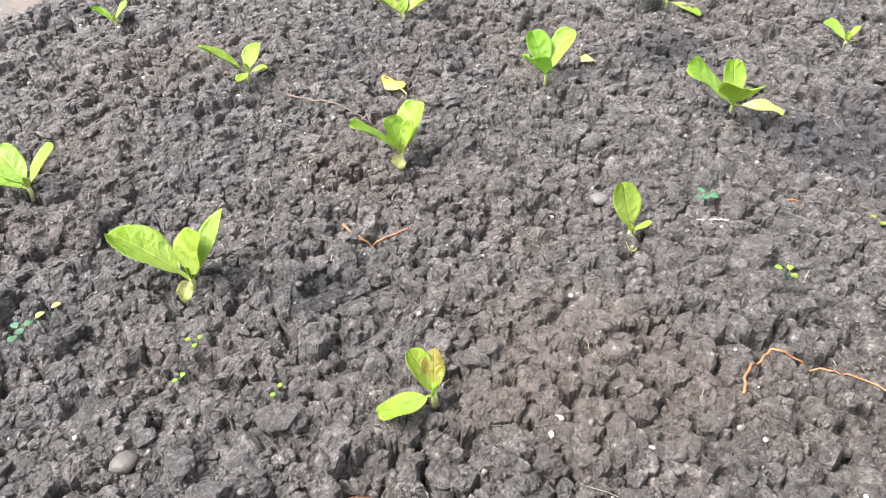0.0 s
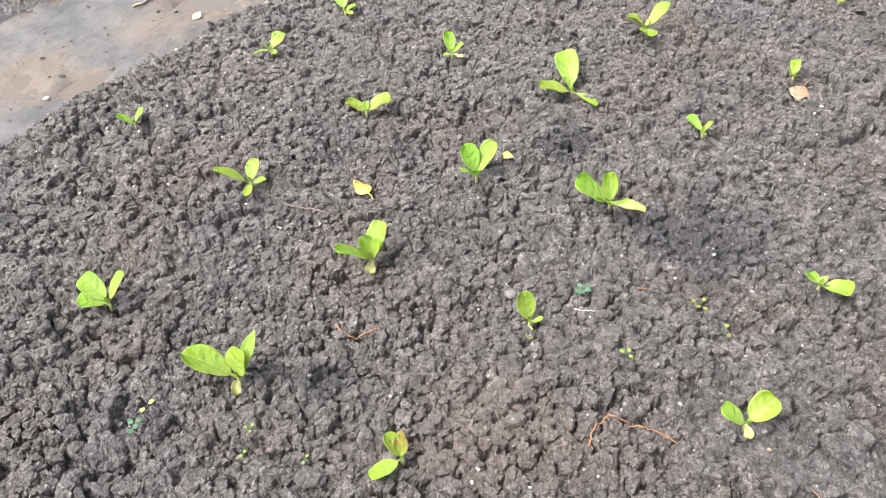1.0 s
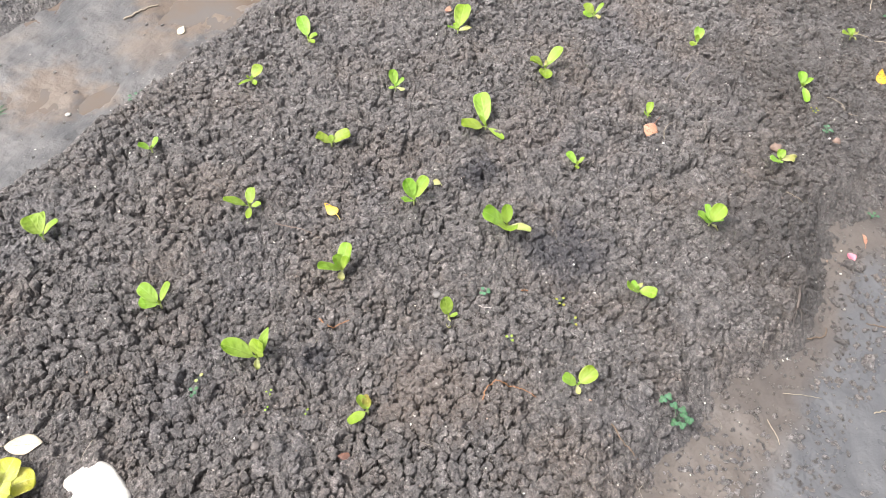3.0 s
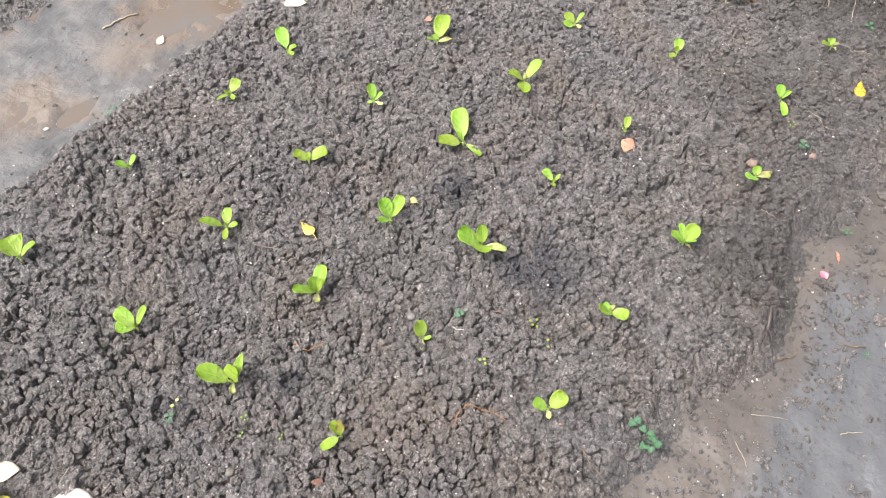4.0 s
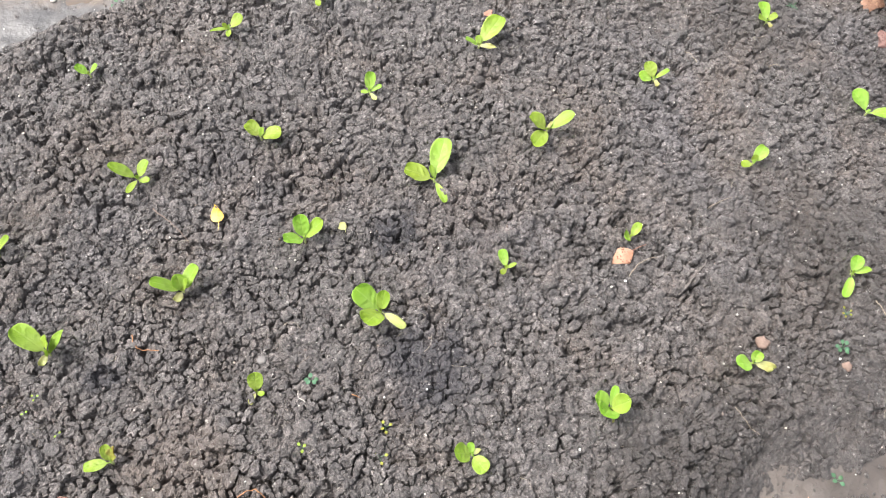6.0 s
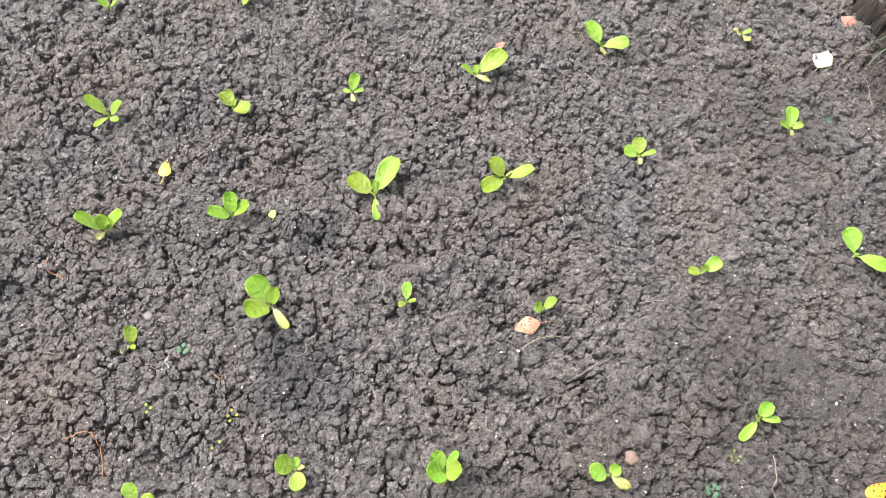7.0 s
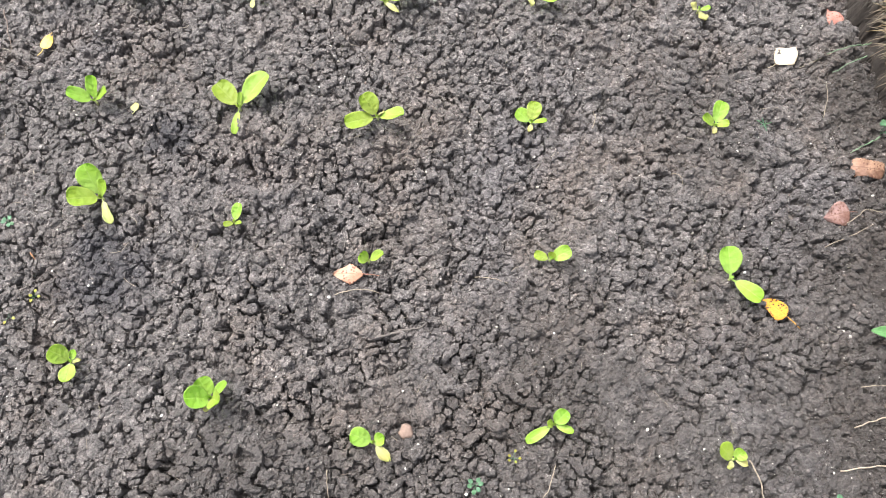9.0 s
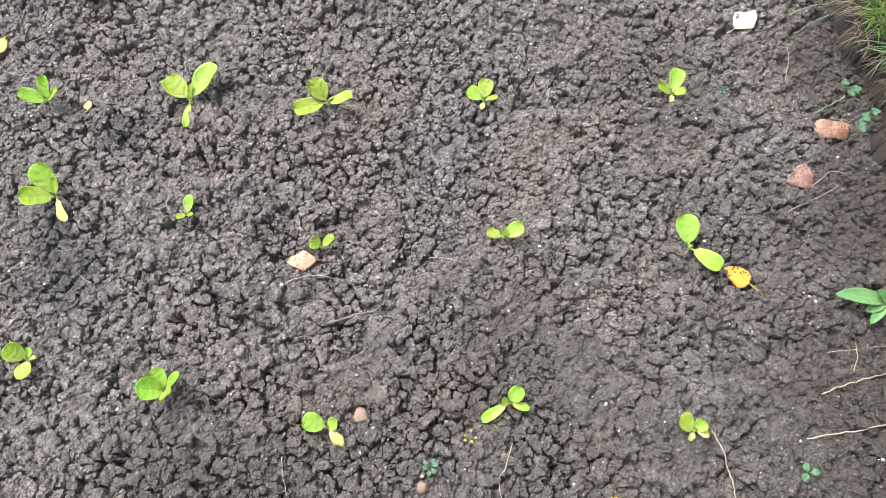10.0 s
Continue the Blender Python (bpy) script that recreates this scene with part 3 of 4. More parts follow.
def droplets(leaf, count, rng):
    """Beads of water on the upper side of a leaf."""
    faces = [f for f in leaf.data.polygons if f.normal.z > 0.15 and f.center.x > 0.012]
    if not faces:
        return
    bm = bmesh.new()
    for k in range(count):
        f = rng.choice(faces)
        r = rng.uniform(0.00045, 0.00105)
        vs = bmesh.ops.create_icosphere(bm, subdivisions=1, radius=r)["verts"]
        turn = f.normal.to_track_quat("Z", "Y").to_matrix()
        for v in vs:
            v.co = turn @ Vector((v.co.x, v.co.y, v.co.z * 0.6)) + Vector(f.center) + f.normal * r * 0.3
    tagged(part("dew", bm, DEW, leaf), "clear beads of water", kind="stuff")


def seedling(x, y, leaves, label="young bright green lettuce seedling in damp soil"):
    """leaves: (azimuth, length mm, width mm, lift of the tip, material letter); the first number is degrees from +x."""
    rng = random.Random(int(1000 * (x + 7) + 31 * y * 1000))
    z = seat(x, y)
    e = thing("lettuce_seedling", x, y, z, label, "lettuce seedling", "lettuce seedlings in the bed")
    e_low = -0.004
    part("stem", tube([(0, 0, e_low), (0.0006, 0.0004, 0.004), (0, 0, 0.0095)], 0.0021, 7, 0.85), STEM, e)
    for az, length, width, lift, kind in leaves:
        mat = {"g": GREEN, "p": PALE, "b": DULL}[kind]
        low = lift < 12
        droop = 22 if low else rng.uniform(14, 30)
        outline = oval if width < 0.30 * length else spatula
        bm = leaf_mesh(length * 1.04 / 1000, width / 1000, lift + droop * 0.5, droop, rng.uniform(0.15, 0.42), rng, outline, teeth=0.03 if kind == "g" else 0.07, twist=rng.uniform(-14, 14) * (1 if kind == "g" else 2.2), wave=0.075 if kind == "g" else 0.26, curl=0.0 if kind == "g" else rng.uniform(-0.5, 0.5), pucker=0.013, rows=30, cols=14)
        leaf = part("leaf", bm, mat, e, "yellowing wilted leaf" if kind == "p" else "browning leaf" if kind == "b" else "")
        leaf.matrix_basis = pose(0, 0, 0.0075 if not low else 0.0085, 0, 0, az)
        if kind == "g" and width > 15:
            droplets(leaf, rng.randint(6, 14), rng)
    # a young heart leaf, still folded
    part("heart_leaf", leaf_mesh(0.011, 0.006, 80, 12, 0.9, rng, oval, rows=8, cols=4), GREEN, e).matrix_basis = pose(0, 0, 0.008, 0, 0, rng.uniform(0, 360))
    return e


seedling(-0.245, 0.000, [(-173, 46, 29, 43, "g"), (72, 46, 27, 57, "g"), (-9, 52, 26, 47, "g")])
seedling(0.003, -0.008, [(138, 54, 37, 18, "g"), (44, 74, 37, 26, "g"), (-95, 46, 14, -8, "g"), (80, 27, 9, 45, "g")])
seedling(0.237, -0.019, [(-153, 58, 30, 18, "g"), (133, 44, 33, 35, "g"), (-16, 57, 27, 36, "g"), (21, 18, 9, 45, "p")])
seedling(0.497, -0.013, [(146, 32, 24, 18, "g"), (79, 36, 26, 26, "g"), (-21, 34, 11, 44, "g"), (-100, 17, 9, 2, "p")])
seedling(0.815, 0.001, [(163, 32, 19, 36, "g"), (74, 43, 27, 24, "g"), (-5, 24, 15, 34, "g"), (-100, 16, 9, 4, "p")])
seedling(-0.198, -0.180, [(-151, 54, 39, 42, "g"), (119, 58, 38, 39, "g"), (39, 42, 22, 59, "g"), (-63, 46, 15, -6, "p")])
seedling(0.020, -0.215, [(76, 32, 17, 26, "g"), (-156, 18, 10, 24, "g"), (-24, 21, 8, 42, "g")], "small lettuce seedling with one upright leaf")
seedling(0.238, -0.272, [(163, 20, 21, 45, "g"), (20, 30, 16, 34, "g")], "small lettuce seedling beside a fallen peach-coloured leaf")
seedling(0.522, -0.264, [(165, 26, 16, 12, "g"), (19, 36, 24, 30, "g"), (60, 18, 13, 65, "g")])
seedling(0.807, -0.281, [(99, 50, 35, 26, "g"), (-39, 54, 28, 4, "g")], "two-leaved lettuce seedling beside a spotted orange leaf")
seedling(-0.192, -0.446, [(158, 36, 29, 44, "g"), (-85, 34, 25, 18, "g"), (70, 18, 12, 30, "g"), (-2, 15, 9, 20, "p")])
seedling(0.024, -0.495, [(195, 46, 34, 52, "g"), (-25, 42, 30, 56, "g"), (122, 36, 29, 38, "g"), (43, 36, 13, 30, "g"), (-110, 20, 9, -6, "p")])
seedling(0.264, -0.550, [(164, 38, 27, 30, "g"), (24, 22, 19, 40, "g"), (-45, 34, 16, -4, "p")])
seedling(0.524, -0.516, [(46, 32, 22, 42, "g"), (-148, 46, 16, -6, "g"), (178, 17, 12, 50, "g"), (-23, 30, 12, 20, "g")], "ragged lettuce seedling with limp lower leaves")
seedling(0.784, -0.556, [(142, 30, 26, 26, "g"), (42, 20, 20, 30, "g"), (-22, 20, 10, 8, "p"), (-125, 16, 10, 5, "p")])
seedling(-0.455, 0.009, [(151, 56, 21, 42, "g"), (80, 34, 22, 60, "g"), (20, 50, 27, 40, "g"), (-10, 32, 15, 62, "g"), (-148, 19, 13, -6, "p")], "upright lettuce seedling with a withered yellow bottom leaf")
seedling(-0.441, 0.242, [(142, 53, 22, 38, "g"), (29, 36, 20, 34, "g"), (-139, 34, 12, 10, "g"), (-50, 22, 14, 14, "g")], "lettuce seedling with holes bitten near a leaf")
seedling(-0.222, 0.222, [(115, 34, 28, 28, "g"), (-39, 44, 30, 26, "g"), (35, 18, 11, 50, "g")])
seedling(-0.002, 0.222, [(52, 38, 21, 50, "g"), (-17, 27, 10, 31, "g"), (160, 16, 11, 10, "g"), (-88, 22, 8, 2, "p")])
seedling(0.236, 0.215, [(154, 34, 15, 38, "g"), (20, 72, 38, 20, "g"), (63, 20, 13, 40, "g"), (-40, 34, 9, 4, "p")])
seedling(0.499, 0.240, [(117, 54, 38, 24, "g"), (-22, 52, 32, 20, "g"), (-96, 22, 13, 0, "p")])
seedling(0.806, 0.238, [(167, 20, 17, 33, "p"), (-66, 24, 18, 2, "p"), (-11, 22, 10, 37, "g")], "small faded lettuce seedling")
seedling(-0.689, 0.221, [(91, 46, 26, 30, "g"), (143, 34, 28, 26, "g"), (3, 42, 13, 42, "g")])
seedling(-0.671, 0.013, [(118, 63, 33, 32, "g"), (5, 38, 34, 70, "g"), (7, 54, 16, 44, "g"), (-145, 20, 11, -6, "p")], "large-leaved lettuce seedling with a wilted bottom leaf")
seedling(-0.644, -0.193, [(165, 36, 19, 8, "g"), (82, 30, 16, 46, "g"), (38, 27, 14, 50, "b")], "lettuce seedling with one browned leaf")
seedling(-0.419, -0.446, [(111, 32, 21, 34, "g"), (-21, 38, 27, 28, "g"), (-146, 15, 9, -6, "p")])
seedling(-0.438, 0.513, [(142, 28, 19, 40, "g"), (-14, 29, 13, 44, "g")], "small two-leaved lettuce seedling near the path")
seedling(-0.167, 0.489, [(-2, 36, 26, 32, "g"), (177, 38, 10, 16, "g"), (170, 18, 14, 50, "g"), (-115, 24, 11, 8, "g")])
seedling(0.021, 0.490, [(56, 56, 30, 34, "g"), (-35, 24, 18, 22, "g"), (-104, 24, 12, 8, "g")])
seedling(0.281, 0.483, [(58, 38, 24, 32, "g"), (-115, 22, 12, 8, "p")])
seedling(-0.708, 0.506, [(74, 44, 40, 34, "g"), (-29, 46, 17, 36, "g"), (35, 46, 14, 34, "g")], "broad-leaved lettuce seedling near the path")
seedling(-0.423, -0.199, [(58, 38, 24, 58, "g"), (-60, 18, 9, 35, "g"), (-145, 20, 8, -8, "p")], "spindly lettuce seedling with one round leaf")


# ---------------------------------------------------------------- fallen leaves
def fallen_leaf(x, y, size, turn, mat, label, wide=0.78, lift=6, droop=10, curl=0.1, stalk=0.016, tip_over=(0, 0), outline=birch, teeth=0.05):
    rng = random.Random(int((x + 5) * 997 + y * 131))
    q = size * 0.42
    hs = [ground_at(x + q * a * math.cos(b), y + q * a * math.sin(b)) for a in (0.0, 0.25, 0.5, 0.75, 1.0) for b in np.arange(8) * 0.7854]
    e = thing("fallen_leaf", x, y, sorted(hs)[-2] + 0.002, label, "fallen leaf", "fallen leaves")
    e.matrix_world = pose(x, y, sorted(hs)[-2] + 0.002, tip_over[0], tip_over[1], turn)
    CLEAR.append((x, y, size * 0.62))
    b = part("blade", leaf_mesh(size, size * wide, lift, droop, -0.05, rng, outline, teeth=teeth, wave=0.11, thick=0.0006, rows=20, cols=10, curl=curl), mat, e)
    b.matrix_basis = pose(-size / 2, 0, -0.002)
    if stalk:
        part("stalk", tube([(-size / 2 + 0.003, 0, -0.0015), (-size / 2 - stalk * 0.5, 0.001, -0.002), (-size / 2 - stalk, 0.004, -0.0015)], 0.0007, 6, 0.8), mat, e)


fallen_leaf(0.207, -0.293, 0.048, 183, PEACH, "peach-coloured birch leaf lying on the soil", 0.70, stalk=0.026, outline=rhombic)
fallen_leaf(0.880, -0.319, 0.046, 142, ORANGE, "bright orange leaf with black spots on the soil", 0.74, stalk=0.026)
fallen_leaf(0.963, 0.157, 0.056, 42, CREAM, "cream-white birch leaf with dark specks on the soil", 0.80, stalk=0.018, outline=rhombic, teeth=0.03)
fallen_leaf(1.062, 0.246, 0.040, 120, PEACH, "pinkish brown leaf below the grassy edge", 0.8, curl=0.2, stalk=0.012)
fallen_leaf(1.004, -0.156, 0.048, 196, MAUVE, "pinkish brown birch leaf with a folded side", 0.92, curl=0.30, stalk=0.012)
fallen_leaf(1.076, -0.064, 0.058, 172, RUSSET, "russet leaf with a curled rim by the grassy edge", 0.50, 14, 30, curl=0.3, stalk=0.0, outline=blocky, teeth=0.06)
fallen_leaf(-0.352, 0.120, 0.036, 78, YELLOW, "small golden yellow leaf tilted on the soil", 0.66, 4, 8, stalk=0.016, tip_over=(5, 0))
fallen_leaf(0.308, 0.288, 0.022, 20, PEACH, "small curled peach leaf on the soil", 0.85, stalk=0.005)
fallen_leaf(0.074, -0.906, 0.030, 80, BLUSH, "pale pinkish squarish leaf on the wet mud path", 0.95, stalk=0.0, outline=oval)
fallen_leaf(0.170, 0.590, 0.060, -58, CREAM, "cream leaf at the rim of the bed", 0.62, stalk=0.006)
fallen_leaf(-0.083, 0.815, 0.034, 30, CREAM, "pale leaf lying on the muddy path", 0.7, stalk=0.006)
fallen_leaf(-0.072, 1.172, 0.042, 30, CREAM, "pale leaf on the neighbouring bed", 0.7, stalk=0.006)
fallen_leaf(-0.982, 0.200, 0.056, -50, CREAM, "cream leaf with a long stalk on the soil", 0.60, stalk=0.028, outline=oval, teeth=0.0)
fallen_leaf(0.666, -0.655, 0.052, 15, ORANGE, "orange leaf at the foot of the bed", 0.5, stalk=0.010)
fallen_leaf(-0.722, -0.206, 0.020, 120, DARKRED, "dark red-brown leaf on the soil", 0.7, stalk=0.0)
fallen_leaf(-0.178, -0.006, 0.019, 100, PALE, "tiny pale yellow seed leaf on the soil", 0.8, stalk=0.004, outline=oval)
fallen_leaf(0.218, -0.758, 0.032, 25, PEACH, "dry curled tan leaf on the path", 0.22, 20, 60, 0.3, stalk=0.012)


# ---------------------------------------------------------------- stones, petal, yellowing plant
def stone(x, y, size, mat, label, squash=0.7, detail=2, name="stone", sink=0.7):
    rng = random.Random(int((x + 9) * 1931 + y * 577))
    bm = bmesh.new()
    lump(bm, Vector((0, 0, 0)), size, rng, squash, detail)
    if mat is not BRICK:
        bmesh.ops.smooth_vert(bm, verts=bm.verts, factor=0.5, use_axis_x=True, use_axis_y=True, use_axis_z=True)
    ob = part(name, bm, mat, None)
    CLEAR.append((x, y, size * 1.2))
    ob.matrix_world = pose(x, y, seat(x, y, 0.3 * size + 0.002) + size * squash * (1 - sink) * 0.8)
    return tagged(ob, label, name, "stones in the bed")


for x, y, r in ((0.310, -0.531, 0.011), (0.399, -0.632, 0.010)):
    stone(x, y, r, BRICK, "reddish crumb of brick in the soil", 0.55)
for x, y, r in ((-0.608, -0.257, 0.0045), (-0.506, -0.200, 0.003), (-0.591, -0.133, 0.003), (-0.308, -0.019, 0.004), (0.663, -0.517, 0.0045), (-0.440, 0.793, 0.009), (-0.241, 0.664, 0.005), (0.984, -0.344, 0.0042), (0.990, -0.352, 0.0036), (0.997, -0.361, 0.0042)):
    stone(x, y, r, LIME, "small white pebble on the soil", 0.6, 1, "pebble")
stone(-0.785, -0.084, 0.010, plain_material("grey_pebble", (0.09, 0.078, 0.070), (0.14, 0.12, 0.11), 60, 0.5), "smooth grey pebble half sunk in soil", 0.6, 2, "pebble")
stone(-0.396, -0.155, 0.007, plain_material("light_pebble", (0.13, 0.12, 0.115), (0.18, 0.165, 0.155), 60, 0.5), "light grey pebble on the soil", 0.6, 2, "pebble")

# broad flat white stone with a notch in its side
rng = random.Random(3)
bm = bmesh.new()
bmesh.ops.create_icosphere(bm, subdivisions=4, radius=1.0)
for v in bm.verts:
    a = math.atan2(v.co.y, v.co.x)
    r = 1 + 0.10 * math.sin(2 * a + 0.6) + 0.05 * math.sin(5 * a) - 0.24 * math.exp(-((a - 1.9) / 0.28) ** 2)
    k = 1 + 0.05 * noise.noise(v.co * 2.3)
    v.co = Vector((v.co.x * 0.047 * r * k, v.co.y * 0.058 * r * k, math.copysign(abs(v.co.z) ** 0.7, v.co.z) * 0.014 * k))
white = part("stone", bm, LIME, None)
white.matrix_world = pose(-0.978, 0.055, ground_at(-0.978, 0.055) + 0.008, 3, -4, 12)
CLEAR.append((-0.978, 0.055, 0.055))
tagged(white, "broad flat white stone with grey marks on the soil", "stone")

petal_z = ground_at(0.150, -0.749)
petal = part("petal", leaf_mesh(0.020, 0.017, 25, 40, 0.4, random.Random(5), oval, teeth=0), PETAL, None)
petal.matrix_world = pose(0.142, -0.755, petal_z + 0.003, 0, 0, 40)
tagged(petal, "pink and white flower petal on the path", "petal")

yp = thing("lettuce_plant", -1.050, 0.168, ground_at(-1.050, 0.168), "yellowing larger lettuce plant beside a white stone", "lettuce")
rng = random.Random(8)
OLD = leaf_material("yellowing_lettuce", (0.52, 0.50, 0.04), (0.55, 0.55, 0.18), (0.42, 0.48, 0.04), None, 0.4, 0.35)
for az, ln, wd, lift in ((-35, 56, 44, 10), (20, 52, 42, 14), (75, 54, 40, 12), (130, 56, 42, 18), (190, 60, 44, 18), (250, 58, 44, 12), (-75, 44, 36, 40), (80, 40, 32, 50)):
    part("leaf", leaf_mesh(ln / 1000, wd / 1000, lift + 12, 30, 0.2, rng, spatula, wave=0.12), OLD, yp).matrix_basis = pose(0, 0, 0.008, 0, 0, az)
part("stem", tube([(0, 0, -0.004), (0, 0, 0.006), (0, 0, 0.012)], 0.005, 8, 0.9), STEM, yp)


# ---------------------------------------------------------------- roots, twigs and fibres lying on the soil
def strand(name, pts, radius, mat, label, lift=0.002, n=6, taper=0.6):
    rng = random.Random(int(abs(pts[0][0]) * 9871))
    line = smooth_line(pts, n)
    CLEAR.extend((p.x, p.y, 0.006) for p in line)
    hs = np.array([ground_at(p.x, p.y) for p in line])
    pad = np.pad(hs, 2, "edge")
    hs = np.maximum.reduce([pad[k:k + len(hs)] for k in range(5)]) * 0.6 + np.convolve(pad, np.ones(5) / 5, "valid") * 0.4
    ob = part(name, tube([(p.x + rng.uniform(-1, 1) * radius, p.y + rng.uniform(-1, 1) * radius, h + lift) for p, h in zip(line, hs)], radius, 6, taper), mat, None)
    return tagged(ob, label, name)


strand("root", [(-0.524, -0.331), (-0.503, -0.325), (-0.488, -0.327), (-0.480, -0.337), (-0.474, -0.357), (-0.471, -0.372), (-0.470, -0.400)], 0.0010, ROOT, "thin curved orange-brown root on the soil")
strand("root", [(-0.553, -0.018), (-0.554, -0.040), (-0.536, -0.054), (-0.526, -0.065)], 0.0011, ROOT, "short reddish root lying on the soil")
strand("root", [(-0.300, -0.272), (-0.290, -0.285)], 0.0010, ROOT, "stub of orange root in the soil")
strand("twig", [(-0.442, 0.178), (-0.428, 0.145), (-0.419, 0.118), (-0.414, 0.095)], 0.0010, plain_material("drab_twig", (0.15, 0.11, 0.09), (0.27, 0.20, 0.165), 160, 0.6), "thin drab brown twig on the soil")
strand("root", [(0.812, -0.556), (0.826, -0.585), (0.831, -0.612), (0.834, -0.630), (0.833, -0.660)], 0.0012, STRAW, "pale winding root on the soil")
strand("root", [(0.526, -0.572), (0.515, -0.606), (0.507, -0.621), (0.509, -0.648)], 0.0008, STRAW, "pale thin root on the soil")
strand("root", [(0.199, -0.590), (0.202, -0.620), (0.208, -0.642)], 0.0007, STRAW, "pale thread of root on the soil")
strand("twig", [(-0.135, 0.955), (-0.090, 0.945), (-0.048, 0.930)], 0.0028, STRAW, "pale stick lying across the muddy path")
strand("twig", [(-0.077, -0.735), (-0.051, -0.760), (-0.030, -0.758)], 0.0014, TWIG, "brown twig at the foot of the bed")
strand("twig", [(-0.440, -0.520), (-0.452, -0.548), (-0.462, -0.580)], 0.0012, TWIG, "short dark twig on the soil")
strand("twig", [(0.045, -0.862), (0.030, -0.840), (0.020, -0.815)], 0.0016, TWIG, "dark stalk lying on the muddy path")
strand("grass_stalk", [(-0.205, -0.735), (-0.190, -0.765), (-0.178, -0.792)], 0.0008, STRAW, "pale straw on the muddy path")
strand("grass_stalk", [(-0.155, -0.872), (-0.140, -0.888), (-0.128, -0.905)], 0.0012, STRAW, "short pale straw on the muddy path")
strand("grass_stalk", [(-0.268, -0.728), (-0.285, -0.748), (-0.300, -0.760)], 0.0009, STRAW, "bent pale straw at the foot of the bed")
strand("twig", [(0.190, -0.330), (0.225, -0.318), (0.262, -0.322)], 0.0009, STRAW, "thin stalk below a peach leaf")
strand("root", [(-0.368, -0.226), (-0.372, -0.238), (-0.366, -0.252)], 0.0009, LIME, "white bent root shoot on the soil")
strand("root", [(1.008, -0.176), (1.035, -0.160), (1.062, -0.140), (1.088, -0.145)], 0.0008, STRAW, "pale dry stalk by the grass")
for x, y, dx, dy in ((1.015, 0.035, 0.01, 0.06), (0.978, -0.212, 0.09, 0.045), (1.0, -0.44, 0.11, 0.012), (1.03, -0.47, 0.012, 0.045), (0.73, -0.085, 0.02, -0.03), (0.60, -0.02, 0.006, 0.04), (0.985, 0.135, 0.10, 0.05)):
    strand("grass_stalk", [(x, y), (x + dx * 0.5 + 0.004, y + dy * 0.5), (x + dx, y + dy)], 0.0007, STRAW, "dry pale grass stalk on the soil")

strand("twig", [(0.262, -0.392), (0.296, -0.383), (0.330, -0.371)], 0.0022, plain_material("muddy_stick", (0.085, 0.074, 0.066), (0.14, 0.122, 0.11), 90, 0.7), "short stick caked with soil")
strand("grass_stalk", [(0.405, -0.289), (0.430, -0.293), (0.458, -0.301)], 0.0007, STRAW, "fine dry stalk on the soil")
for pts in ([(1.145, 0.176), (1.095, 0.152), (1.036, 0.119)], [(1.120, 0.186), (1.080, 0.172), (1.034, 0.157)], [(1.110, 0.0), (1.080, -0.018), (1.046, -0.038)]):
    strand("grass_stalk", pts, 0.0013, BLADE, "single long blue-green grass blade lying on the soil", 0.010)
strand("grass_stalk", [(0.947, -0.566), (1.003, -0.557), (1.060, -0.548), (1.110, -0.540)], 0.0012, STRAW, "long dry grass stalk by the bank")
strand("grass_stalk", [(0.983, -0.500), (1.012, -0.490), (1.042, -0.482), (1.085, -0.470)], 0.0011, STRAW, "dry grass stalk by the bank")

clump = thing("root_clump", -0.062, -0.694, ground_at(-0.062, -0.694) + 0.003, "dried tangle of old roots at the rim of the bed", "root clump")
rng = random.Random(12)
DRAB = plain_material("drab_root", (0.070, 0.056, 0.047), (0.13, 0.105, 0.090), 160, 0.7)
part("stalk", tube([(0.045, 0.010, 0.004), (0.018, 0.004, 0.006), (-0.004, 0, 0.004)], 0.0022, 7, 1.1), DRAB, clump)
for k in range(9):
    a = math.pi + rng.uniform(-0.7, 0.7)
    part("rootlet", tube([(0, 0, 0.004), (0.016 * math.cos(a), 0.014 * math.sin(a) + rng.uniform(-1, 1) * 0.003, 0.006 * rng.random() + 0.002), (0.036 * math.cos(a), 0.030 * math.sin(a), 0.001)], 0.0008, 5, 0.5), DRAB, clump)


# ---------------------------------------------------------------- small weeds
def weed(x, y, leaflets, spread, size, mat, label, name="weed", tall=0.012):
    rng = random.Random(int((x + 4) * 7919 + y * 104729))
    e = thing(name, x, y, seat(x, y), label, "weed", "weeds between the seedlings")
    for k in range(leaflets):
        a = 6.2832 * k / leaflets + rng.uniform(-0.4, 0.4)
        r, h = spread * rng.uniform(0.3, 1.0), tall * rng.uniform(0.6, 1.2)
        part("stem", tube([(0, 0, -0.003), (0.4 * r * math.cos(a), 0.4 * r * math.sin(a), h * 0.7), (r * math.cos(a), r * math.sin(a), h)], 0.0005, 5, 0.7), WEED, e)
        part("leaflet", leaf_mesh(size, size * 0.8, 16, 30, 0.2, rng, oval, teeth=0.02, rows=7, cols=4), mat, e).matrix_basis = pose(r * math.cos(a), r * math.sin(a), h, 0, 0, math.degrees(a))
    return e


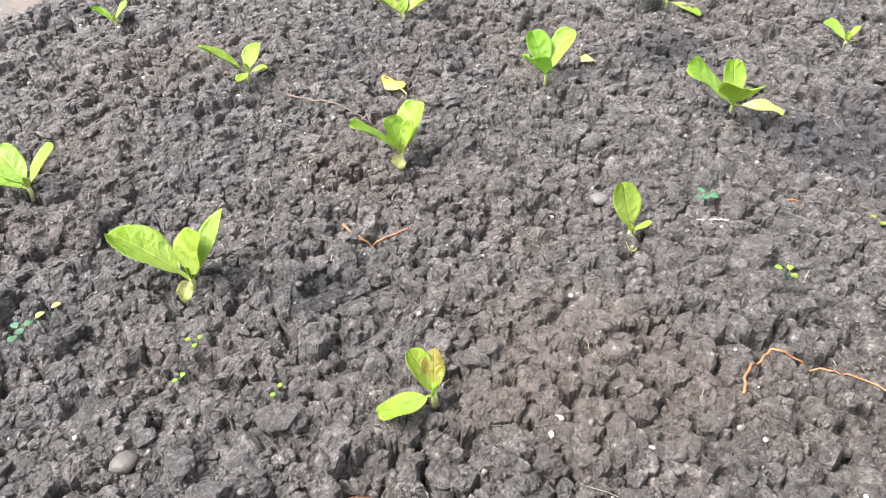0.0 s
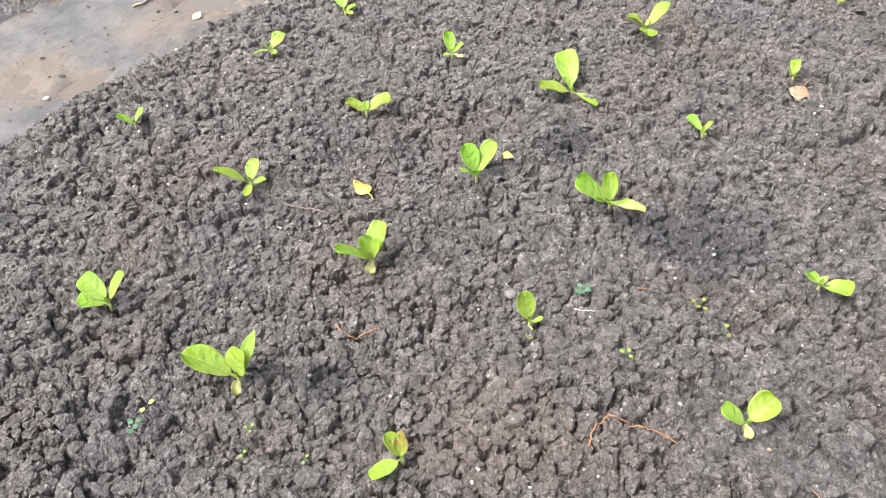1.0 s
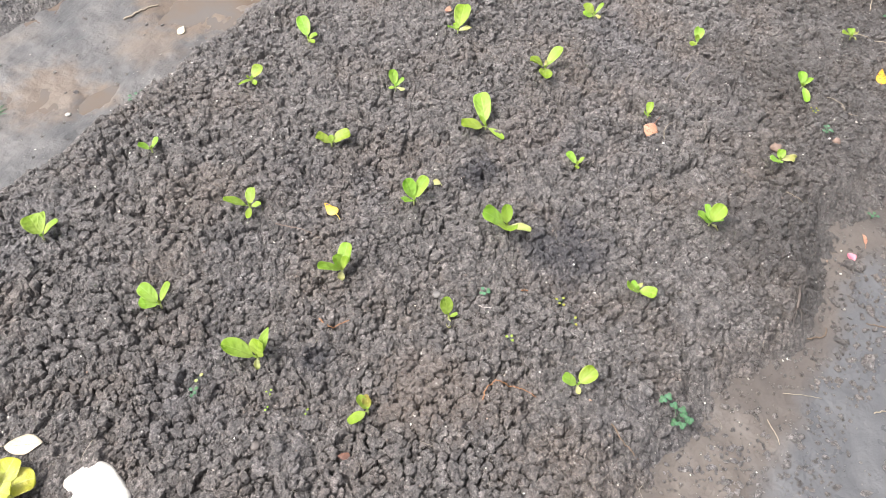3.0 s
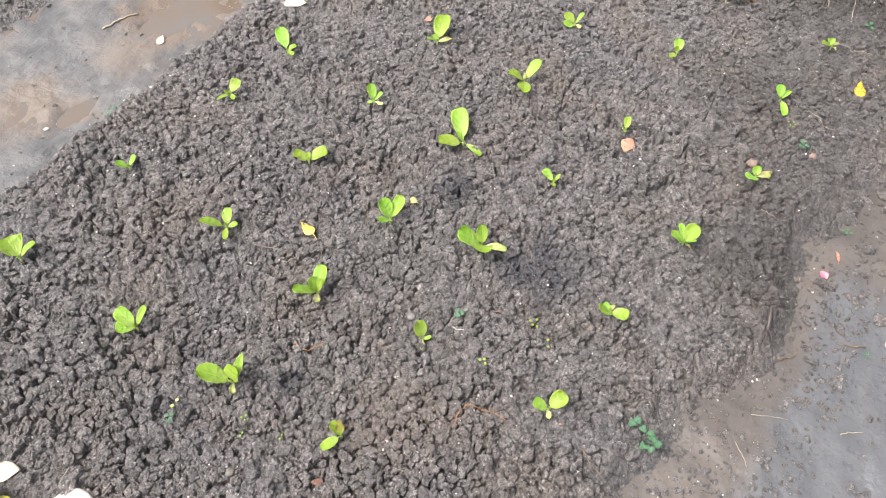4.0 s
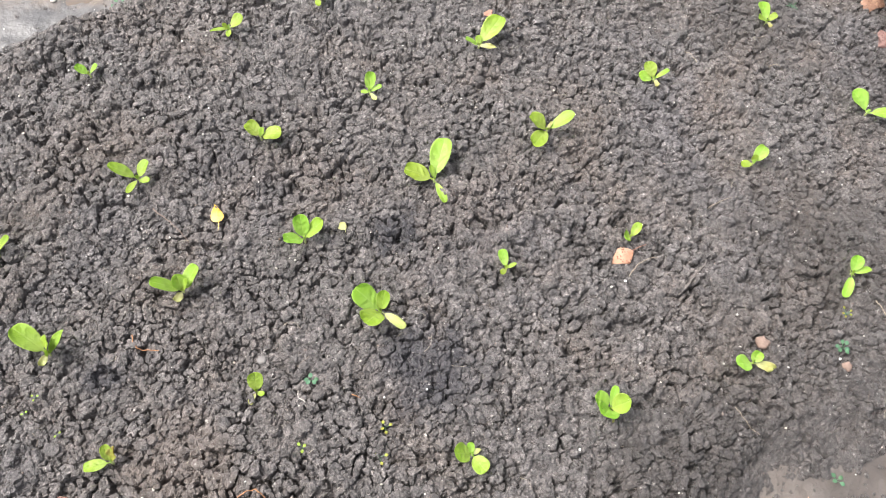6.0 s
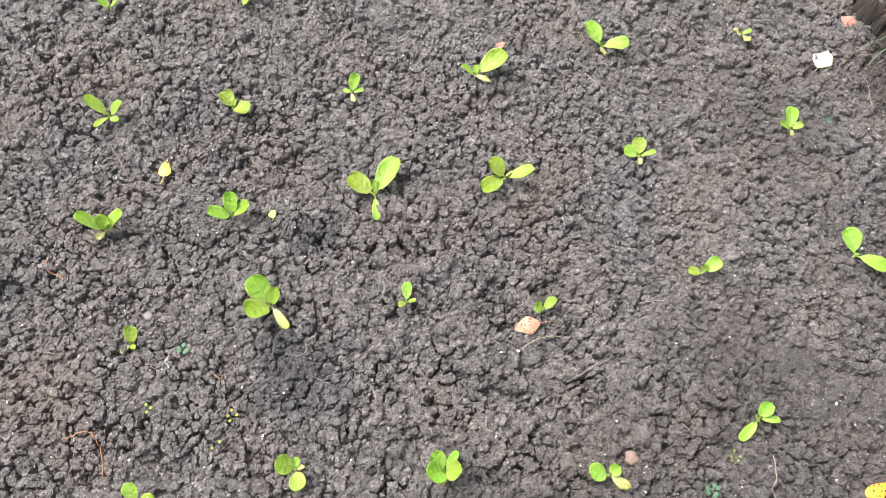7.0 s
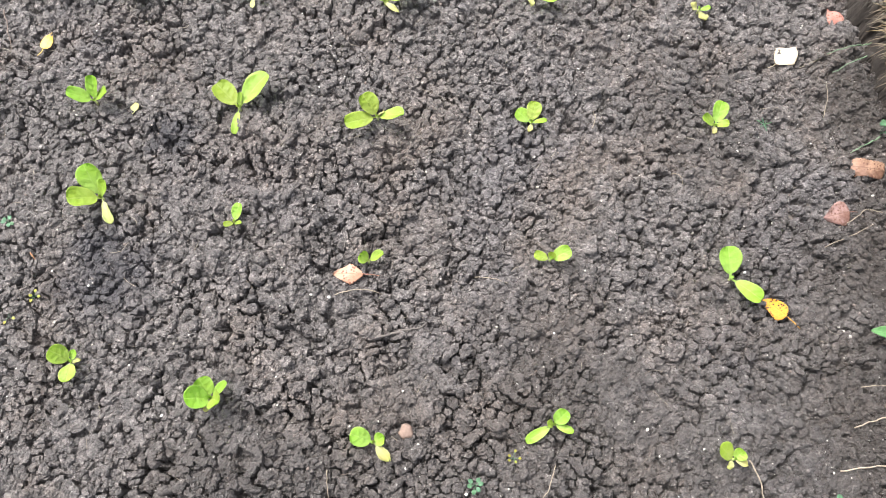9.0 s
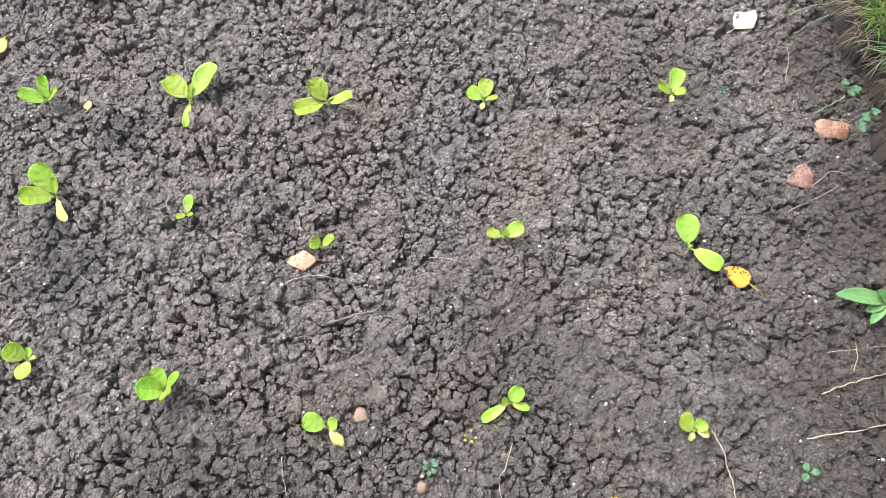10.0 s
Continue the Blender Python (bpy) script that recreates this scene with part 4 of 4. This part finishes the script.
def clover(x, y, heads, spread, label, lean=(0, 0)):
    rng = random.Random(int((x + 4) * 6151 + y * 3571))
    e = thing("clover", x, y, seat(x, y) if x < 1.09 else -0.01, label, "clover", "clover plants")
    for k in range(heads):
        px, py, h = rng.uniform(-1, 1) * spread + lean[0] * k / heads, rng.uniform(-1, 1) * spread + lean[1] * k / heads, rng.uniform(0.010, 0.024)
        part("stem", tube([(0, 0, -0.002), (px * 0.5, py * 0.5, h * 0.8), (px, py, h)], 0.0005, 5, 0.8), WEED, e)
        for j in range(3):
            part("leaflet", leaf_mesh(0.0076, 0.0076, 12, 20, 0.12, rng, oval, teeth=0.0, rows=7, cols=4), WEED, e).matrix_basis = pose(px, py, h, 0, 0, 120 * j + 40 * k)
    return e


def tuft(x, y, count, length, mat, label, wide):
    """A few narrow leaves spread from one crown."""
    rng = random.Random(int((x + 4) * 4409 + y * 977))
    e = thing("grass_weed", x, y, ground_at(x, y) + 0.002, label, "weed", "weeds between the seedlings")
    for k in range(count):
        ln = length * rng.uniform(0.5, 1.0)
        part("leaf", leaf_mesh(ln, ln * wide, rng.uniform(6, 28), 24, 0.3, rng, oval, teeth=0.0, rows=10, cols=4), mat, e).matrix_basis = pose(0, 0, 0.001, 0, 0, 360 * k / count + rng.uniform(-25, 25))
    return e


clover(-0.362, -0.602, 7, 0.016, "little clover patch trailing over the bed's rim", (0.004, -0.012))
clover(-0.351, -0.572, 2, 0.010, "single clover sprout beside the clover patch")
weed(-0.344, -0.224, 5, 0.004, 0.008, WEED, "tiny blue-green weed sprout")
weed(-0.280, -0.343, 4, 0.006, 0.006, DULL, "small withered pale weed", tall=0.004)
weed(-0.309, -0.378, 3, 0.008, 0.006, DULL, "straggling withered pale weed", tall=0.004)
weed(-0.708, -0.046, 3, 0.003, 0.004, GREEN, "tiny light green sprout", tall=0.005)
weed(-0.730, -0.059, 2, 0.003, 0.004, GREEN, "tiny light green sprout", tall=0.005)
weed(-0.776, 0.054, 4, 0.004, 0.007, WEED, "tiny blue-green weed sprout")
weed(-0.751, 0.070, 2, 0.003, 0.007, PALE, "tiny yellowed sprout on the soil", tall=0.005)
weed(-0.698, -0.113, 2, 0.003, 0.004, GREEN, "tiny light green sprout", tall=0.005)
weed(-0.401, -0.311, 3, 0.005, 0.006, GREEN, "tiny light green sprout", tall=0.008)
weed(0.411, -0.604, 6, 0.006, 0.008, WEED, "small dark green weed rosette")
weed(0.465, -0.564, 5, 0.008, 0.005, DULL, "dry brownish weed on the soil", tall=0.006)
weed(0.939, -0.612, 3, 0.003, 0.013, WEED, "small weed with two broad green leaves", tall=0.010)
tuft(0.905, 0.012, 7, 0.018, WEED, "wispy dark green weed on the soil", 0.12)
weed(0.280, -0.756, 4, 0.005, 0.008, WEED, "small green weed at the rim of the path")
weed(-0.321, 0.700, 6, 0.020, 0.009, WEED, "low weed at the rim of the path")
tuft(-0.535, 0.920, 7, 0.055, WEED, "flattened grass weed trodden into the muddy path", 0.10)
tuft(0.030, -0.872, 6, 0.014, WEED, "small grassy weed on the muddy path", 0.14)
clover(1.098, -0.004, 3, 0.012, "clover leaf at the edge of the grass")
clover(1.102, -0.078, 2, 0.010, "clover leaf beside a russet leaf")
clover(1.125, -0.045, 4, 0.020, "clover in the shade of the grass")

# broad-leaved weed at the grass edge
plantain = thing("broad_leaved_weed", 1.098, -0.365, -0.03, "glossy broad-leaved weed at the grassy edge of the bed", "weed")
rng = random.Random(21)
for az, ln, wd, lift in ((175, 88, 25, 12), (204, 40, 17, 4), (228, 46, 16, -2), (150, 34, 16, 40), (60, 80, 26, 40), (10, 90, 28, 30), (-50, 80, 28, 25)):
    part("leaf", leaf_mesh(ln / 1000, wd / 1000, lift + 22, 40, 0.25, rng, oval, teeth=0.02, wave=0.05, rows=18), BROAD, plantain).matrix_basis = pose(0, 0, 0.010, 0, 0, az)

# ---------------------------------------------------------------- turf at the end of the bed
EARTH = plain_material("rooty_earth", (0.012, 0.009, 0.007), (0.034, 0.026, 0.020), 60, 0.85, 0.004)
def bank_height(x, y):
    rise = step(x - 0.034 * step(-y, -0.11, 0.0) + 0.016 * rough_noise(x, y, 0.05, 3, 1), 1.085, 1.138)
    return -0.10 + rise * (1 - step(x, 1.85, 2.25)) * step(1.4 - np.abs(y), 0.0, 0.25) * (0.128 + 0.022 * rough_noise(x, y, 0.03, 3, 2))


turf = sheet("turf", lines((1.04, 1.20, 0.004), (1.20, 2.3, 0.03)), lines((-1.5, -1.0, 0.02), (-1.0, 0.9, 0.005), (0.9, 1.4, 0.03)), bank_height, EARTH, False, 0.003)
tagged(turf, "earth bank under the grass at the bed's end", "turf", kind="structure")


def sod_edge(y):
    """How far the turf's torn edge reaches over the bed."""
    y = np.asarray(y, float)
    return 1.122 + 0.052 * step(-y, -0.11, 0.0) + 0.008 * rough_noise(y * 0 + 0.3, y, 0.16, 2, 0) + 0.006 * rough_noise(y * 0 + 0.7, y, 0.035, 2, 2)


ys = np.arange(-1.2, 1.2, 0.007)
ring = [(0.20, 0.050), (0.06, 0.060), (0.022, 0.062), (0.006, 0.054), (0.0, 0.040), (0.004, 0.024), (0.016, 0.016), (0.05, 0.014), (0.20, 0.016)]
gy, gk = np.meshgrid(ys, np.arange(len(ring)), indexing="ij")
off, up = np.array([q[0] for q in ring])[gk], np.array([q[1] for q in ring])[gk]
gx = sod_edge(gy) + off + 0.004 * rough_noise(gy * 3 + gk, gy, 0.012, 2, 1)
gz = up + 0.005 * rough_noise(gx, gy + gk, 0.02, 3, 3)
k = len(ring)
bm = bmesh.new()
vs = [bm.verts.new(c) for c in zip(gx.ravel(), gy.ravel(), gz.ravel())]
for a in range(len(ys) - 1):
    for b in range(k):
        c = (b + 1) % k
        bm.faces.new((vs[a * k + b], vs[(a + 1) * k + b], vs[(a + 1) * k + c], vs[a * k + c]))
sod = part("turf_edge", bm, EARTH, None)
tagged(sod, "torn overhanging edge of rooty brown sod", "turf", kind="structure")


def blades(name, count, mat, label, seed, place, length, lie, wide=(0.0009, 0.0019), west=0.6):
    """Many bent blades in one mesh; lie is how far they lean over (0 upright, 1 flat)."""
    rng = np.random.default_rng(seed)
    vs, fs = [], []
    for k in range(count):
        x, y, z = place(rng)
        ln = rng.uniform(*length)
        az = rng.normal(math.pi, 0.9) if rng.random() < west else rng.uniform(0, 6.2832)
        lift, bend = radians(90 - 80 * np.clip(rng.normal(lie, 0.2), 0, 1)), radians(rng.uniform(40, 110))
        wd = rng.uniform(*wide)
        sx, sy = -math.sin(az), math.cos(az)
        px = pz = 0.0
        base = len(vs)
        for i in range(6):
            u = i / 5
            w = wd * (1 - u ** 2.2) + 0.0002
            cx, cy, cz = x + px * math.cos(az), y + px * math.sin(az), z + pz
            vs += [(cx + sx * w, cy + sy * w, cz + 0.0004), (cx, cy, cz - 0.0003), (cx - sx * w, cy - sy * w, cz + 0.0004)]
            a = lift - bend * u
            px, pz = px + math.cos(a) * ln / 5, pz + math.sin(a) * ln / 5
        for i in range(5):
            b = base + 3 * i
            fs += [(b, b + 3, b + 4, b + 1), (b + 1, b + 4, b + 5, b + 2)]
    me = bpy.data.meshes.new(name)
    me.from_pydata(vs, [], fs)
    for f in me.polygons:
        f.use_smooth = True
    me.materials.append(mat)
    return tagged(new(name, me), label, "grass", kind="stuff")


def bank_place(rng):
    x, y = rng.uniform(1.40, 2.10), rng.uniform(-1.35, 1.3)
    return x, y, 0.050 - 0.06 * max(0.0, x - 1.9) / 0.25


def sod_place(inner, outer, y0, y1, z, crowd=1.0):
    """On the turf, between two distances in from its torn edge."""
    def place(rng):
        y = rng.uniform(y0, y1)
        return float(sod_edge(y)) + inner + (outer - inner) * rng.random() ** crowd, y, z + rng.uniform(-0.006, 0.006)
    return place


blades("grass", 10500, GRASS, "dense short green grass overhanging the end of the bed", 4, sod_place(0.004, 0.30, 0.0, 0.75, 0.058, 1.2), (0.022, 0.058), 0.38, (0.0005, 0.0011), 0.3)
blades("grass", 2600, GRASS, "short green grass on the bank at the bed's end", 5, sod_place(0.012, 0.28, -1.1, 0.0, 0.056), (0.03, 0.070), 0.45, (0.0006, 0.0012), 0.4)
blades("grass", 4200, GRASS, "rough green grass covering the bank", 7, bank_place, (0.06, 0.12), 0.40, (0.0014, 0.0026))
blades("grass", 520, BLUEGRASS, "blue-green grass blades leaning over the broken edge", 8, sod_place(-0.002, 0.06, -0.16, 0.06, 0.050), (0.03, 0.065), 0.60, (0.0006, 0.0014))
blades("grass", 90, BLUEGRASS, "thin grass hanging over the edge of the bank", 9, sod_place(0.0, 0.04, -0.60, -0.16, 0.048), (0.03, 0.08), 0.75)
blades("dead_grass", 1300, DEADGRASS, "matted brown thatch and roots hanging under the turf's edge", 10, sod_place(-0.002, 0.02, -0.85, 0.7, 0.032), (0.02, 0.055), 1.0, (0.0003, 0.0009), 0.9)
blades("dead_grass", 460, STRAWGRASS, "dry straw-coloured grass at the turf's edge", 6, sod_place(0.0, 0.05, -0.85, 0.7, 0.054), (0.03, 0.065), 0.78, (0.0004, 0.0009), 0.75)


# ---------------------------------------------------------------- loose crumbs, grit and fibres on the soil
def scatter(name, count, seed, size, mat, label, category, squash, sink, area, detail=1):
    """Many small uneven bits resting on the bed, joined."""
    rng = np.random.default_rng(seed)
    base = bmesh.new()
    bmesh.ops.create_icosphere(base, subdivisions=detail, radius=1.0)
    v0 = np.array([v.co for v in base.verts])
    f0 = np.array([[v.index for v in f.verts] for f in base.faces])
    base.free()
    x, y = rng.uniform(area[0], area[1], count), rng.uniform(area[2], area[3], count)
    free = np.ones(count, bool)
    for cx, cy, cr in CLEAR:
        free &= np.hypot(x - cx, y - cy) > cr + size[1] * (0.3 if cr > 0.012 else 0.0)
    x, y = x[free], y[free]
    count = len(x)
    z = np.maximum(bed_height(x, y), path_height(x, y))
    s = size[0] + (size[1] - size[0]) * rng.random(count) ** 2.6
    sc = s[:, None] * rng.uniform(0.65, 1.25, (count, 3)) * np.array([1, 1, squash])
    warp = 1 + rng.uniform(-0.30, 0.30, (count, len(v0), 1))
    a = rng.uniform(0, 6.2832, count)
    v = v0[None] * warp * sc[:, None, :]
    vx = v[..., 0] * np.cos(a)[:, None] - v[..., 1] * np.sin(a)[:, None] + x[:, None]
    vy = v[..., 0] * np.sin(a)[:, None] + v[..., 1] * np.cos(a)[:, None] + y[:, None]
    vz = v[..., 2] + (z + s * squash * (1 - sink))[:, None]
    co = np.stack([vx, vy, vz], -1).reshape(-1, 3)
    tri = (f0[None] + (np.arange(count) * len(v0))[:, None, None]).reshape(-1, 3)
    me = bpy.data.meshes.new(name)
    me.vertices.add(len(co))
    me.vertices.foreach_set("co", co.ravel())
    me.loops.add(tri.size)
    me.loops.foreach_set("vertex_index", tri.ravel())
    me.polygons.add(len(tri))
    me.polygons.foreach_set("loop_start", np.arange(len(tri)) * 3)
    me.polygons.foreach_set("loop_total", np.full(len(tri), 3))
    me.update(calc_edges=True)
    me.materials.append(mat)
    return tagged(new(name, me), label, category, kind="stuff")


def clod_field(count, seed, size, area, height=bed_height, label="broken clods of damp dark soil over the bed", detail=2):
    """Flattish broken clods half sunk in the bed, joined: balls cut by random planes."""
    rng = np.random.default_rng(seed)
    base = bmesh.new()
    bmesh.ops.create_icosphere(base, subdivisions=detail, radius=1.0)
    v0 = np.array([v.co.normalized() for v in base.verts])
    f0 = np.array([[v.index for v in f.verts] for f in base.faces])
    base.free()
    x, y = rng.uniform(area[0], area[1], int(count * 3.4)), rng.uniform(area[2], area[3], int(count * 3.4))
    keep = rng.random(int(count * 3.4)) < 0.55 + 0.45 * step(rough_noise(x, y, 0.21, 2, 3), -0.6, 0.5)
    for cx, cy, cr in CLEAR:
        keep &= np.hypot(x - cx, y - cy) > cr + 0.006
    for q in (0.0, 2.1, 4.2):  # loose bits stay on the tops, not down in the cracks
        keep &= height(x, y) > height(x + 0.008 * np.cos(q), y + 0.008 * np.sin(q)) - 0.004
    x, y = x[keep][:count], y[keep][:count]
    count = len(x)
    r = (size[0] + (size[1] - size[0]) * rng.random(count) ** 2.6)
    radius = np.full((count, len(v0)), 1.25)
    for k in range(9):
        nrm = rng.normal(size=(count, 3))
        nrm /= np.linalg.norm(nrm, axis=1)[:, None]
        d = rng.uniform(0.55, 0.95, count)[:, None]
        dot = nrm @ v0.T
        radius = np.where(dot > 0.05, np.minimum(radius, d / np.maximum(dot, 0.05)), radius)
    radius *= 1 + rng.uniform(-0.15, 0.12, radius.shape)
    v = v0[None] * radius[..., None] * (r[:, None] * rng.uniform(0.75, 1.3, (count, 2)))[:, None, [0, 1, 0]]
    v[..., 2] *= rng.uniform(0.40, 0.70, count)[:, None]
    tx, ty = rng.normal(0, 0.22, count)[:, None], rng.normal(0, 0.22, count)[:, None]
    v[..., 2] += v[..., 0] * tx + v[..., 1] * ty
    a = rng.uniform(0, 6.2832, count)[:, None]
    z = height(x, y)
    around = [height(x + 0.6 * r * np.cos(q), y + 0.6 * r * np.sin(q)) for q in (0.5, 2.6, 4.7)]
    z = (z + sum(around)) / 4
    vx = v[..., 0] * np.cos(a) - v[..., 1] * np.sin(a) + x[:, None]
    vy = v[..., 0] * np.sin(a) + v[..., 1] * np.cos(a) + y[:, None]
    vz = v[..., 2] + (z + 0.14 * r)[:, None]
    co = np.stack([vx, vy, vz], -1).reshape(-1, 3)
    tri = (f0[None] + (np.arange(count) * len(v0))[:, None, None]).reshape(-1, 3)
    me = bpy.data.meshes.new("soil_clods")
    me.vertices.add(len(co))
    me.vertices.foreach_set("co", co.ravel())
    me.loops.add(tri.size)
    me.loops.foreach_set("vertex_index", tri.ravel())
    me.polygons.add(len(tri))
    me.polygons.foreach_set("loop_start", np.arange(len(tri)) * 3)
    me.polygons.foreach_set("loop_total", np.full(len(tri), 3))
    me.polygons.foreach_set("use_smooth", np.full(len(tri), False))
    me.update(calc_edges=True)
    me.materials.append(SOIL)
    return tagged(new("soil_clods", me), label, "soil", kind="stuff")


clod_field(13000, 51, (0.0022, 0.0054), (-1.2, 1.06, -0.72, 0.73), label="small crumbs of damp dark soil over the bed", detail=1)
clod_field(5600, 57, (0.0046, 0.0092), (-1.2, 1.06, -0.69, 0.73))
clod_field(300, 59, (0.0085, 0.0140), (-1.2, 1.06, -0.69, 0.73), label="larger flat clods of damp soil on the bed")
clod_field(3000, 61, (0.0025, 0.0095), (1.02, 1.15, -0.85, 0.72), lambda x, y: np.maximum(bed_height(x, y), bank_height(x, y)), "dark crumbs of soil at the foot of the bank", 1)
clod_field(12000, 60, (0.0009, 0.0026), (-0.95, -0.22, -0.42, 0.36), label="fine loose granules of damp soil", detail=1)
clod_field(700, 56, (0.0026, 0.0085), (0.15, 1.0, -0.86, -0.68), label="small crumbs of trodden soil at the bed's foot", detail=1)
clod_field(1300, 52, (0.003, 0.010), (-0.8, 0.5, 1.13, 1.5), far_bed_height, "grey-brown clods on the neighbouring bed")
scatter("soil_crumbs", 9000, 31, (0.0008, 0.0030), CRUMB, "loose dark crumbs of soil over the bed", "soil", 0.8, 0.45, (-1.2, 1.08, -0.70, 0.74))
scatter("grit", 1500, 32, (0.0008, 0.0028), GRIT, "pale grit and tiny white pebbles on the soil", "grit", 0.7, 0.3, (-1.2, 1.08, -0.78, 0.80))
clod_field(2600, 58, (0.0015, 0.0065), (-0.60, 0.60, -0.86, -0.62), path_height, "fine crumbs of soil strewn along the rim of the path", detail=1)
clod_field(420, 53, (0.0020, 0.0095), (-0.5, 0.9, -1.10, -0.70), path_height, "small clods trodden onto the muddy path", detail=1)
clod_field(22, 55, (0.010, 0.019), (-0.1, 0.6, -1.0, -0.74), path_height, "dark clods lying on the muddy path")
clod_field(160, 54, (0.0020, 0.0080), (-0.9, 0.4, 0.73, 1.08), path_height, "scattered small clods on the muddy path", detail=1)


def fibres(count, seed):
    rng = np.random.default_rng(seed)
    vs, fs = [], []
    x0, y0 = rng.uniform(-1.1, 1.08, count), rng.uniform(-0.72, 0.72, count)
    for x, y in zip(x0, y0):
        a, ln, r, turn = rng.uniform(0, 6.28), rng.uniform(0.008, 0.034), rng.uniform(0.00025, 0.0005), rng.uniform(-1.6, 1.6)
        px, py = [x], [y]
        for i in range(4):
            px.append(px[-1] + math.cos(a) * ln / 4)
            py.append(py[-1] + math.sin(a) * ln / 4)
            a += turn / 4
        px, py = np.array(px), np.array(py)
        pz = np.maximum(bed_height(px, py), path_height(px, py))
        pz = 0.5 * pz + 0.5 * pz.max() + 0.0008
        b = len(vs)
        for i in range(5):
            for dx, dy, dz in ((1, 0.3, 0), (-0.6, 0.7, 0.6), (-0.4, -1, 0.4)):
                vs.append((px[i] + dx * r, py[i] + dy * r, pz[i] + dz * r * 2))
        for i in range(4):
            for k in range(3):
                p, q = b + 3 * i + k, b + 3 * i + (k + 1) % 3
                fs.append((p, q, q + 3, p + 3))
    me = bpy.data.meshes.new("fibres")
    me.from_pydata(vs, [], fs)
    me.materials.append(FIBRE)
    return tagged(new("fibres", me), "fine dry root fibres and straw bits on the soil", "fibres", kind="stuff")


fibres(330, 41)
